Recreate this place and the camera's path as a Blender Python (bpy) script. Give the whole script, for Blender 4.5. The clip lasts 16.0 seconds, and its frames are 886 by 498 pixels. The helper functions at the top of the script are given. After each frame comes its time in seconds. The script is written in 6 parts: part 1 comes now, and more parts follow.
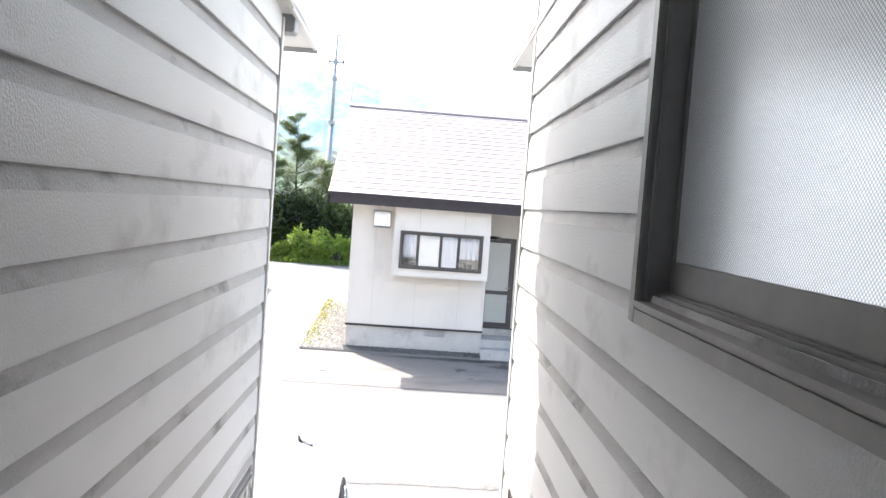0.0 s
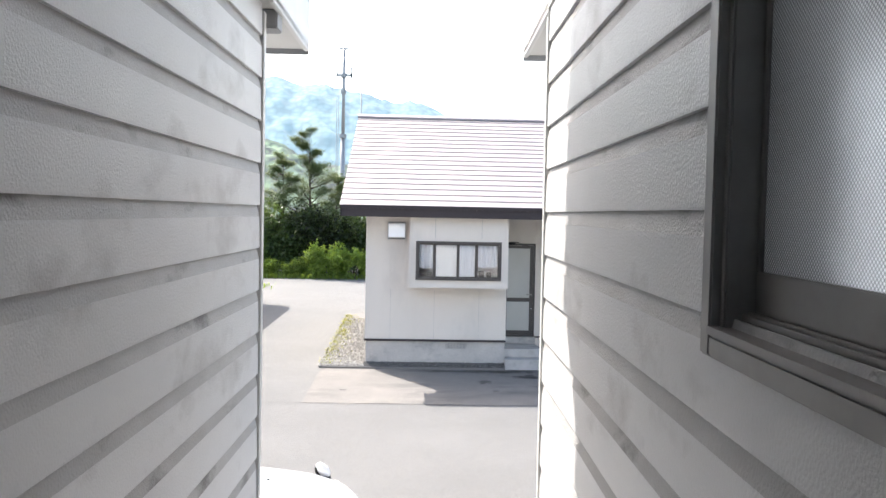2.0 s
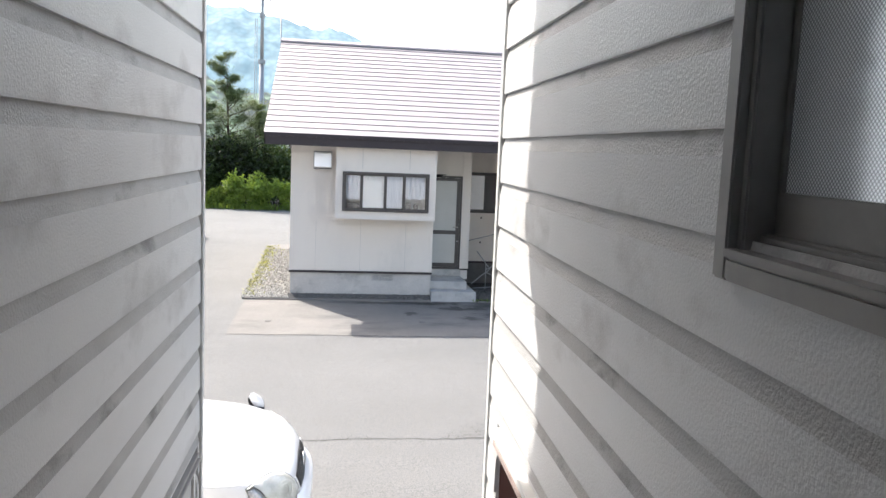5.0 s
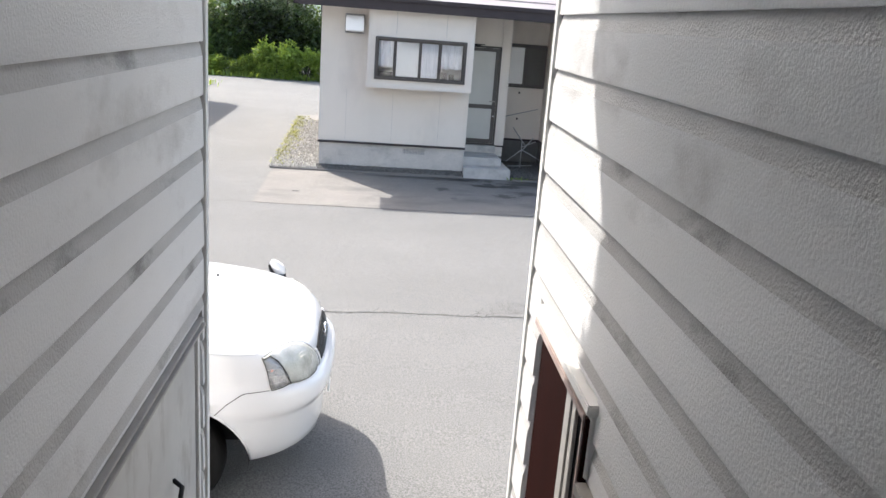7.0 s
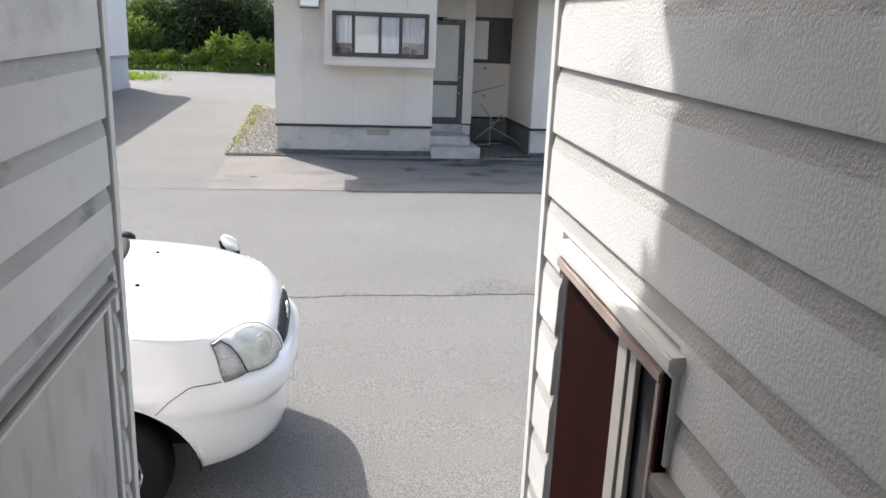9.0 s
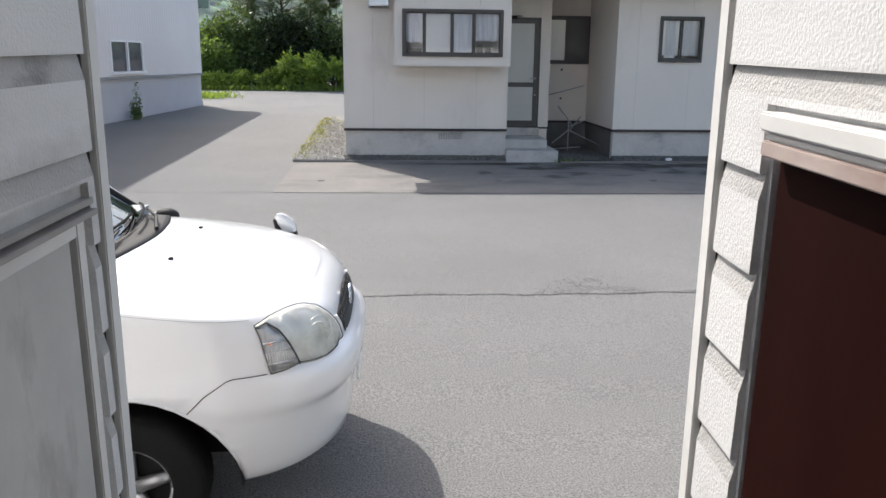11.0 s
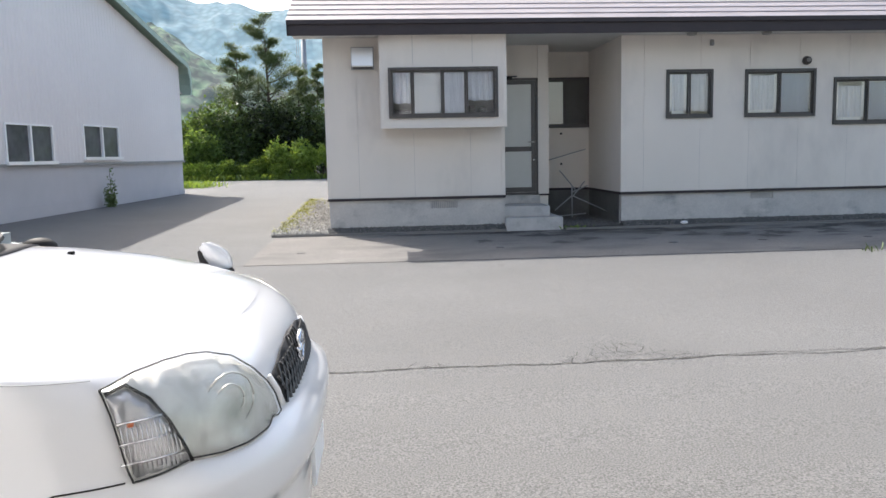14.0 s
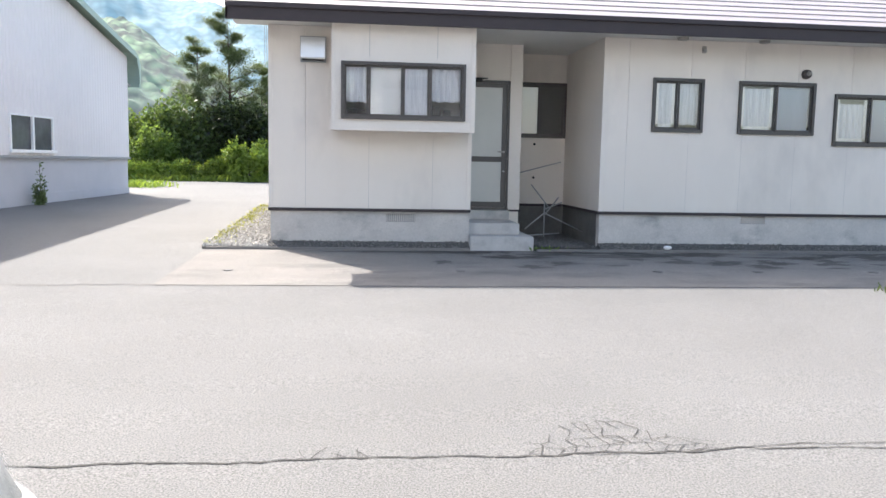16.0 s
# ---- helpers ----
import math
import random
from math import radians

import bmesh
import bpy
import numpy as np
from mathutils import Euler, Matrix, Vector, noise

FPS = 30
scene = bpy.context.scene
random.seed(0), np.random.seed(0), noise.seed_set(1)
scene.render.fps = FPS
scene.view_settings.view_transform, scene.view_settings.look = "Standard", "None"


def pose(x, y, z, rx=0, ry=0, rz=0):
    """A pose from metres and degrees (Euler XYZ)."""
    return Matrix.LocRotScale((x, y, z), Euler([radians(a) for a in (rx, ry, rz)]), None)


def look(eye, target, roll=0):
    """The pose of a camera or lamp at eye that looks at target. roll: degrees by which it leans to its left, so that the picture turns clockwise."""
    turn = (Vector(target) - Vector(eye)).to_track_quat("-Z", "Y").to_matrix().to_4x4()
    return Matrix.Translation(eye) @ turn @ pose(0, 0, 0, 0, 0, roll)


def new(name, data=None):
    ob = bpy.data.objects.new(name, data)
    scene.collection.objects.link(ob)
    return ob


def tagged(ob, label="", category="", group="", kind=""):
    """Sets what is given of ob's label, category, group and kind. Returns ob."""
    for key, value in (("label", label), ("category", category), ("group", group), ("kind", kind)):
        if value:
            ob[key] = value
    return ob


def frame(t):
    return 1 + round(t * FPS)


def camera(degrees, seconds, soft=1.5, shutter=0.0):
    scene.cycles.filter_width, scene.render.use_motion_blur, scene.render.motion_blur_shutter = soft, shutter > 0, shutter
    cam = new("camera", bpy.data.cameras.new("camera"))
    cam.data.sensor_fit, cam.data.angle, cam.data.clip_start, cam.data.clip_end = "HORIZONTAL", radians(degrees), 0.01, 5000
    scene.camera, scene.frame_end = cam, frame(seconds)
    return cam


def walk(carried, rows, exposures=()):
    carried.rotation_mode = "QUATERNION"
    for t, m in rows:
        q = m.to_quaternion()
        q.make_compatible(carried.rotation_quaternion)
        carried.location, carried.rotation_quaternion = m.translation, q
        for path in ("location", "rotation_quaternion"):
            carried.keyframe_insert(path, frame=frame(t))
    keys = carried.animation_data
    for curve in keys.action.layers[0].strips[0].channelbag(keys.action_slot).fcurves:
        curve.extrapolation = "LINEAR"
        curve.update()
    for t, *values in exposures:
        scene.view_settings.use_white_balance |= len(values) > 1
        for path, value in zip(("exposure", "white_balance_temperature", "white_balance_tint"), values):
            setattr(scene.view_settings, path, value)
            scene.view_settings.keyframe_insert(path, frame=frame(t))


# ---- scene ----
cam = camera(58.0, 16.0)
PATH = [
    (0, (-1.35, 0.625, 2.881), (-1.219, 2.619, 2.809), 4.2),
    (0.5, (-1.266, 0.807, 2.879), (-1.426, 2.797, 2.762), 2.2),
    (1, (-1.186, 0.886, 2.894), (-1.383, 2.872, 2.766), 2.1),
    (1.5, (-1.172, 0.992, 2.894), (-1.371, 2.979, 2.794), 3.6),
    (2, (-1.296, 1.092, 2.89), (-1.212, 3.089, 2.836), 1.1),
    (2.5, (-1.408, 1.129, 2.881), (-1.14, 3.11, 2.797), 1.0),
    (3, (-1.427, 1.146, 2.873), (-1.074, 3.11, 2.74), 1.1),
    (5.5, (-1.439, 1.252, 2.85), (-1.213, 3.22, 2.571), 3.3),
    (6, (-1.381, 1.373, 2.836), (-1.271, 3.33, 2.439), 3.2),
    (6.5, (-1.36, 1.515, 2.756), (-1.191, 3.443, 2.251), 3.8),
    (7, (-1.4, 1.683, 2.662), (-1.178, 3.604, 2.153), 4.2),
    (7.5, (-1.389, 1.812, 2.579), (-1.264, 3.755, 2.12), 3.7),
    (8, (-1.33, 1.988, 2.479), (-1.255, 3.925, 1.987), 4.4),
    (8.5, (-1.34, 2.162, 2.368), (-1.108, 4.084, 1.864), 3.4),
    (9, (-1.375, 2.355, 2.274), (-1.072, 4.263, 1.756), 2.2),
    (9.5, (-1.347, 2.557, 2.13), (-1.109, 4.481, 1.64), 3.9),
    (12, (-1.377, 3.429, 1.607), (-1.298, 5.383, 1.185), -1.0),
    (12.5, (-1.338, 3.628, 1.481), (-1.238, 5.598, 1.151), -0.9),
    (13, (-1.321, 3.846, 1.408), (-1.283, 5.816, 1.065), 0.5),
    (13.5, (-1.343, 4.1, 1.297), (-1.273, 6.086, 1.065), -0.8),
    (14, (-1.303, 4.414, 1.267), (-1.156, 6.394, 1.032), -1.2),
    (14.5, (-1.24, 4.727, 1.288), (-1.068, 6.706, 1.05), 0.2),
    (15, (-1.17, 5.11, 1.253), (-0.913, 7.087, 1.091), -0.4),
    (15.5, (-1.054, 5.538, 1.2), (-0.725, 7.506, 1.063), -1.0),
    (16, (-0.993, 5.881, 1.258), (-0.768, 7.857, 1.044), 1.1),
]
walk(cam, [(t, look(eye, target, roll)) for t, eye, target, roll in PATH],
     exposures=[(0, 2.22, 6800, 11), (0.5, 1.88, 6800, 11), (1, 1.82, 6800, 11), (3, 1.52, 6800, 11), (5.5, 1.55, 6750, 10), (6, 1.5, 6700, 10), (7.5, 1.47, 6700, 10), (8.2, 1.42, 6700, 10), (9, 1.15, 6700, 10), (9.5, 1.04, 6700, 10), (12.5, 0.86, 6650, 10), (14, 1.04, 6720, 10), (14.5, 1.17, 6760, 10),
                (15, 1.50, 6800, 11), (16, 1.62, 6800, 11)])

# ==== body
# ---- world, sun ----
SUN = Vector((-0.515, 0.79, 1.0)).normalized()          # towards the sun
world = bpy.data.worlds.new("world")
scene.world = world
world.use_nodes = True
wn = world.node_tree
sky = wn.nodes.new("ShaderNodeTexSky")
sky.sky_type = 'NISHITA'
sky.sun_disc = False
sky.sun_elevation = math.asin(SUN.z)
sky.sun_rotation = math.atan2(SUN.x, SUN.y)
sky.air_density, sky.dust_density, sky.ozone_density = 1.2, 3.0, 1.0
wn.links.new(sky.outputs[0], wn.nodes["Background"].inputs[0])
wn.nodes["Background"].inputs[1].default_value = 0.15
sun_data = bpy.data.lights.new("sun", 'SUN')
sun_data.energy, sun_data.angle, sun_data.color = 3.2, radians(0.6), (1.0, 0.977, 0.945)
sun = new("sun", sun_data)
sun.matrix_world = look(SUN * 60, (0, 0, 0))

# ---- materials ----
def mat(name, base=(0.5, 0.5, 0.5), rough=0.6, metal=0.0, var=None, scale=6.0, amount=0.5, detail=6.0,
        bump=0.0, bump_scale=60.0, stretch=(1, 1, 1), spec=0.5, island=0.0, coat=0.0, fine=0.0, kind="noise"):
    """Base colour broken by noise at two scales, with a fine relief."""
    m = bpy.data.materials.new(name)
    m.use_nodes = True
    nt, b = m.node_tree, m.node_tree.nodes["Principled BSDF"]
    b.inputs["Base Color"].default_value = (*base, 1)
    b.inputs["Roughness"].default_value = rough
    b.inputs["Metallic"].default_value = metal
    b.inputs["Specular IOR Level"].default_value = spec
    b.inputs["Coat Weight"].default_value = coat
    b.inputs["Coat Roughness"].default_value = 0.04
    tc = nt.nodes.new("ShaderNodeTexCoord")
    mp = nt.nodes.new("ShaderNodeMapping")
    mp.inputs["Scale"].default_value = stretch
    nt.links.new(tc.outputs["Object"], mp.inputs[0])
    colour = None
    if var is not None:
        n = nt.nodes.new("ShaderNodeTexNoise")
        n.inputs["Scale"].default_value, n.inputs["Detail"].default_value = scale, detail
        n.inputs["Roughness"].default_value = 0.62
        nt.links.new(mp.outputs[0], n.inputs["Vector"])
        r = nt.nodes.new("ShaderNodeValToRGB")
        r.color_ramp.elements[0].position, r.color_ramp.elements[1].position = 0.5 - 0.5 * amount, 0.5 + 0.35 * amount
        r.color_ramp.elements[0].color, r.color_ramp.elements[1].color = (*var, 1), (*base, 1)
        nt.links.new(n.outputs["Fac"], r.inputs[0])
        colour = r.outputs[0]
        if fine > 0:
            n2 = nt.nodes.new("ShaderNodeTexNoise")
            n2.inputs["Scale"].default_value, n2.inputs["Detail"].default_value = bump_scale, 3
            nt.links.new(tc.outputs["Object"], n2.inputs["Vector"])
            mr = nt.nodes.new("ShaderNodeMapRange")
            mr.inputs["From Min"].default_value, mr.inputs["From Max"].default_value = 0.3, 0.7
            mr.inputs["To Min"].default_value, mr.inputs["To Max"].default_value = 1 - fine, 1 + fine
            nt.links.new(n2.outputs["Fac"], mr.inputs["Value"])
            mx = nt.nodes.new("ShaderNodeVectorMath")
            mx.operation = 'SCALE'
            nt.links.new(colour, mx.inputs[0])
            nt.links.new(mr.outputs[0], mx.inputs["Scale"])
            colour = mx.outputs[0]
    if island > 0:
        g = nt.nodes.new("ShaderNodeNewGeometry")
        oi = nt.nodes.new("ShaderNodeObjectInfo")
        ad = nt.nodes.new("ShaderNodeMath")
        ad.operation = 'ADD'
        nt.links.new(g.outputs["Random Per Island"], ad.inputs[0])
        nt.links.new(oi.outputs["Random"], ad.inputs[1])
        mr = nt.nodes.new("ShaderNodeMapRange")
        mr.inputs["From Max"].default_value = 2.0
        mr.inputs["To Min"].default_value, mr.inputs["To Max"].default_value = 1 - island, 1 + island
        nt.links.new(ad.outputs[0], mr.inputs["Value"])
        mx = nt.nodes.new("ShaderNodeVectorMath")
        mx.operation = 'SCALE'
        if colour is None:
            mx.inputs[0].default_value = base
        else:
            nt.links.new(colour, mx.inputs[0])
        nt.links.new(mr.outputs[0], mx.inputs["Scale"])
        colour = mx.outputs[0]
    if colour is not None:
        nt.links.new(colour, b.inputs["Base Color"])
    if bump > 0:
        bn = nt.nodes.new("ShaderNodeTexVoronoi" if kind == "voronoi" else "ShaderNodeTexNoise")
        bn.inputs["Scale"].default_value = bump_scale
        if kind != "voronoi":
            bn.inputs["Detail"].default_value = 3
        nt.links.new(tc.outputs["Object"], bn.inputs["Vector"])
        bp = nt.nodes.new("ShaderNodeBump")
        bp.inputs["Strength"].default_value, bp.inputs["Distance"].default_value = bump, 0.01
        nt.links.new(bn.outputs[0], bp.inputs["Height"])
        nt.links.new(bp.outputs[0], b.inputs["Normal"])
    return m


def glass(name, colour=(1, 1, 1), rough=0.0, ior=1.6):
    """A thin pane: mostly clear, with a mirror's gloss that grows at a slant."""
    m = bpy.data.materials.new(name)
    m.use_nodes = True
    nt = m.node_tree
    nt.nodes.remove(nt.nodes["Principled BSDF"])
    tr, gl = nt.nodes.new("ShaderNodeBsdfTransparent"), nt.nodes.new("ShaderNodeBsdfGlossy")
    tr.inputs[0].default_value = (*colour, 1)
    gl.inputs["Roughness"].default_value = rough
    fr = nt.nodes.new("ShaderNodeFresnel")
    fr.inputs[0].default_value = ior
    mx = nt.nodes.new("ShaderNodeMixShader")
    nt.links.new(fr.outputs[0], mx.inputs[0])
    nt.links.new(tr.outputs[0], mx.inputs[1])
    nt.links.new(gl.outputs[0], mx.inputs[2])
    nt.links.new(mx.outputs[0], nt.nodes["Material Output"].inputs[0])
    return m


SIDING = mat("siding", (0.73, 0.735, 0.74), 0.40, var=(0.60, 0.60, 0.60), scale=1.7, amount=0.95, stretch=(1, 0.6, 2), bump=0.27, bump_scale=130, island=0.04)
# bevel bands: passage shade painted in as darker siding, with dirt patches
SIDING_SHADE_DIRT = mat("siding_shade_dirt", (0.56, 0.558, 0.555), 0.52, var=(0.29, 0.283, 0.272), scale=3.4, amount=0.85, stretch=(1, 0.45, 1), bump=0.42, bump_scale=130, island=0.10)
TRIM = mat("trim_white", (0.72, 0.72, 0.71), 0.4, var=(0.60, 0.60, 0.59), scale=3, amount=0.6)
CASING = mat("casing", (0.36, 0.35, 0.335), 0.42, var=(0.25, 0.24, 0.225), scale=7, amount=0.7)
ALU = mat("aluminium_grey", (0.30, 0.29, 0.275), 0.42, metal=0.25, var=(0.22, 0.21, 0.20), scale=8, amount=0.6)
ALU_DARK = mat("aluminium_dark", (0.075, 0.068, 0.066), 0.4, metal=0.2, var=(0.055, 0.05, 0.05), scale=9, amount=0.6)
BROWN = mat("dark_brown_trim", (0.056, 0.046, 0.049), 0.5, spec=0.2, var=(0.045, 0.038, 0.042), scale=4, amount=0.6)
WALL = mat("wall_panel", (0.738, 0.684, 0.630), 0.75, var=(0.66, 0.613, 0.563), scale=1.3, amount=0.8, bump=0.25, bump_scale=140, stretch=(1, 1, 0.5), fine=0.04, island=0.02)
SEAM = mat("seam_sealant", (0.42, 0.41, 0.40), 0.8)
SOFFIT = mat("soffit", (0.66, 0.66, 0.64), 0.8, var=(0.58, 0.58, 0.56), scale=2, amount=0.6)
CONCRETE = mat("plinth_concrete", (0.58, 0.55, 0.52), 0.85, var=(0.40, 0.39, 0.38), scale=2.6, amount=0.8, bump=0.35, bump_scale=45, fine=0.06)
CONCRETE_DARK = mat("dark_concrete", (0.16, 0.155, 0.15), 0.8, var=(0.07, 0.07, 0.066), scale=3.0, amount=0.8, bump=0.35, bump_scale=45, fine=0.1)
STEP = mat("step_concrete", (0.50, 0.49, 0.48), 0.85, var=(0.38, 0.37, 0.36), scale=4, amount=0.7, bump=0.3, bump_scale=60, fine=0.05)
ASPHALT = mat("asphalt", (0.170, 0.169, 0.165), 0.88, var=(0.130, 0.128, 0.124), scale=0.55, amount=0.9, bump=0.9, bump_scale=105, fine=0.50)
APRON = mat("apron_asphalt", (0.225, 0.208, 0.190), 0.88, var=(0.13, 0.124, 0.118), scale=0.9, amount=0.9, bump=0.6, bump_scale=95, fine=0.35)
STAIN = mat("moss_stain", (0.115, 0.108, 0.100), 0.9, var=(0.055, 0.052, 0.049), scale=5, amount=0.9, bump=0.5, bump_scale=110, fine=0.2)
DARK_STONE = mat("dark_stone", (0.13, 0.125, 0.12), 0.9, island=0.5)
CRACK = mat("crack_fill", (0.060, 0.058, 0.055), 0.95)
GRAVEL = mat("gravel", (0.22, 0.21, 0.20), 0.9, var=(0.14, 0.13, 0.12), scale=38, amount=0.9, bump=0.8, bump_scale=60)
GRAVEL_DARK = mat("dark_gravel", (0.10, 0.096, 0.09), 0.9, var=(0.05, 0.048, 0.045), scale=30, amount=0.9, bump=0.8, bump_scale=60)
PEBBLE = mat("pebble", (0.50, 0.48, 0.44), 0.85, island=0.55)
ROOF = mat("roof_metal", (0.40, 0.345, 0.335), 0.42, var=(0.28, 0.24, 0.235), scale=1.5, amount=0.7, bump=0.05, bump_scale=90, island=0.05)
RUST = mat("red_brown_door", (0.020, 0.0050, 0.0038), 0.7, spec=0.03, var=(0.011, 0.0028, 0.0022), scale=5, amount=0.8, stretch=(1, 1, 0.4))
WOODLINT = mat("worn_wood", (0.50, 0.44, 0.41), 0.6, var=(0.20, 0.11, 0.09), scale=10, amount=0.8, stretch=(1, 0.3, 1))
DOORPANEL = mat("panel_paint", (0.56, 0.56, 0.545), 0.5, var=(0.40, 0.40, 0.39), scale=3.5, amount=0.75, bump=0.1, bump_scale=20)
PAINT = mat("car_paint_white", (0.80, 0.80, 0.81), 0.28, coat=1.0, var=(0.77, 0.77, 0.78), scale=2, amount=0.5)
BLACK = mat("black_plastic", (0.022, 0.022, 0.023), 0.6, spec=0.15)
RUBBER = mat("tyre_rubber", (0.013, 0.013, 0.013), 0.85, spec=0.15, bump=0.3, bump_scale=120)
CHROME = mat("chrome", (0.75, 0.75, 0.76), 0.16, metal=1.0)
LAMPBASE = mat("lamp_reflector", (0.78, 0.775, 0.73), 0.25, metal=0.3, bump=0.5, bump_scale=11, var=(0.28, 0.29, 0.26), scale=11, amount=0.7)
SIGNAL = mat("signal_reflector", (0.72, 0.72, 0.74), 0.18, metal=0.7, bump=0.4, bump_scale=60, var=(0.07, 0.065, 0.065), scale=22, amount=0.8, stretch=(1, 1, 0.35))
AMBER = mat("amber_bulb", (0.55, 0.12, 0.03), 0.3)
RIM = mat("alloy_rim", (0.42, 0.42, 0.43), 0.35, metal=0.8)
GLASS = glass("clear_glass")
GLASS_CAR = glass("windscreen_glass", (0.80, 0.93, 0.96), 0.0, 4.5)
LENS = mat("lamp_lens", (0.76, 0.755, 0.72), 0.10, var=(0.68, 0.675, 0.64), scale=5, amount=0.7)
LENS.node_tree.nodes["Principled BSDF"].inputs["Alpha"].default_value = 0.10
FROST = mat("patterned_glass", (0.5, 0.5, 0.5), 0.18, bump=0.12, bump_scale=190, kind="voronoi", spec=0.9)
fn = FROST.node_tree
fv = fn.nodes.new("ShaderNodeTexVoronoi")
fv.inputs["Scale"].default_value, fv.inputs["Randomness"].default_value = 165, 0.0
fr_ = fn.nodes.new("ShaderNodeValToRGB")
fr_.color_ramp.elements[0].position, fr_.color_ramp.elements[1].position = 0.25, 0.62
fr_.color_ramp.elements[0].color, fr_.color_ramp.elements[1].color = (0.97, 0.98, 1.0, 1), (0.24, 0.25, 0.27, 1)
fc = fn.nodes.new("ShaderNodeTexCoord")
fm = fn.nodes.new("ShaderNodeMapping")
fm.inputs["Rotation"].default_value = (radians(45), 0, 0)
fn.links.new(fc.outputs["Object"], fm.inputs[0])
fn.links.new(fm.outputs[0], fv.inputs["Vector"])
fn.links.new(fv.outputs["Distance"], fr_.inputs[0])
fn.links.new(fr_.outputs[0], fn.nodes["Principled BSDF"].inputs["Base Color"])
ft, fx = fn.nodes.new("ShaderNodeBsdfTranslucent"), fn.nodes.new("ShaderNodeMixShader")
fg, fy = fn.nodes.new("ShaderNodeBsdfRefraction"), fn.nodes.new("ShaderNodeMixShader")
fg.inputs["Roughness"].default_value, fg.inputs["IOR"].default_value = 0.28, 1.45
fx.inputs[0].default_value, fy.inputs[0].default_value = 0.72, 0.55
fn.links.new(fr_.outputs[0], ft.inputs[0])
fn.links.new(fr_.outputs[0], fg.inputs["Color"])
fn.links.new(ft.outputs[0], fy.inputs[1])
fn.links.new(fg.outputs[0], fy.inputs[2])
fn.links.new(fn.nodes["Principled BSDF"].outputs[0], fx.inputs[1])
fn.links.new(fy.outputs[0], fx.inputs[2])
fn.links.new(fx.outputs[0], fn.nodes["Material Output"].inputs[0])
PANELGLASS = mat("obscure_glass", (0.50, 0.50, 0.48), 0.25, var=(0.45, 0.45, 0.43), scale=2, amount=0.5, spec=0.7)
CURTAIN = mat("white_curtain", (0.80, 0.82, 0.87), 0.9, var=(0.52, 0.54, 0.60), scale=10, amount=0.6, stretch=(6, 1, 0.3))
# darkness of unlit interiors put in as colour; also used for dark glass
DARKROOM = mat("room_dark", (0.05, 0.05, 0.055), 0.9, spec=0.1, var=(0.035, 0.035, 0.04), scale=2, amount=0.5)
SCREEN = mat("blue_grey_screen", (0.36, 0.41, 0.52), 0.8, var=(0.28, 0.33, 0.43), scale=3, amount=0.7, stretch=(3, 1, 0.4))
INSECT = mat("dark_insect_screen", (0.10, 0.10, 0.105), 0.8, var=(0.07, 0.07, 0.075), scale=5, amount=0.6)
ROOMPALE = mat("room_pale", (0.60, 0.62, 0.64), 0.9, var=(0.35, 0.35, 0.35), scale=1.2, amount=0.8)
BARNWALL = mat("corrugated_white", (0.76, 0.735, 0.74), 0.55, var=(0.68, 0.66, 0.67), scale=0.5, amount=0.7)
BARNSKIRT = mat("barn_skirt", (0.53, 0.53, 0.57), 0.7, var=(0.42, 0.44, 0.48), scale=0.9, amount=0.8)
GREEN = mat("green_roof_trim", (0.34, 0.45, 0.39), 0.5, var=(0.27, 0.37, 0.32), scale=2, amount=0.6)
LEAF = mat("leaf_green", (0.105, 0.175, 0.045), 0.6, island=0.65)
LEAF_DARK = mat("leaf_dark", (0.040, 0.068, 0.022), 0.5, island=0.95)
LEAF_MOSS = mat("leaf_moss", (0.44, 0.44, 0.09), 0.7, island=0.5)
LEAF_LIME = mat("leaf_lime", (0.205, 0.31, 0.058), 0.6, island=0.5)
NEEDLE = mat("pine_needle", (0.10, 0.145, 0.06), 0.65, island=0.5)
BARK = mat("bark", (0.075, 0.055, 0.042), 0.9, var=(0.04, 0.03, 0.025), scale=12, amount=0.8, stretch=(1, 1, 0.3), bump=0.6, bump_scale=30)
SOIL = mat("soil", (0.12, 0.10, 0.08), 0.95, var=(0.08, 0.07, 0.05), scale=4, amount=0.8)
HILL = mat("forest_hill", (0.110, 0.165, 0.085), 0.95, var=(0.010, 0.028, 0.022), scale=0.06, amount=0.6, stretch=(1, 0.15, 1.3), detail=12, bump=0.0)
# far ridge: distance haze painted in as a bluer base colour
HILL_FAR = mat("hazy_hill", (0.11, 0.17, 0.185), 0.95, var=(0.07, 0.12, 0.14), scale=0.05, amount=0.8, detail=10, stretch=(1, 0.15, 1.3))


def haze_glow(m, colour, strength):
    """Haze before a far backdrop, put into its material as a faint glow."""
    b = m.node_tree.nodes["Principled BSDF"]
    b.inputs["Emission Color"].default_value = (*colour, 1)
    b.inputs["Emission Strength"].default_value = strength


haze_glow(HILL, (0.018, 0.034, 0.043), 1.0)
haze_glow(HILL_FAR, (0.046, 0.092, 0.130), 1.0)
DARKGLASS = mat("dark_window_glass", (0.125, 0.125, 0.145), 0.06, spec=0.35, var=(0.03, 0.03, 0.035), scale=1.5, amount=0.6)
STEEL = mat("galvanised_steel", (0.36, 0.37, 0.38), 0.5, metal=0.5, var=(0.26, 0.27, 0.28), scale=6, amount=0.6)
PVC = mat("white_pvc", (0.86, 0.86, 0.86), 0.4)
GREYPIPE = mat("grey_pipe", (0.30, 0.31, 0.32), 0.5, var=(0.24, 0.25, 0.26), scale=4, amount=0.6)


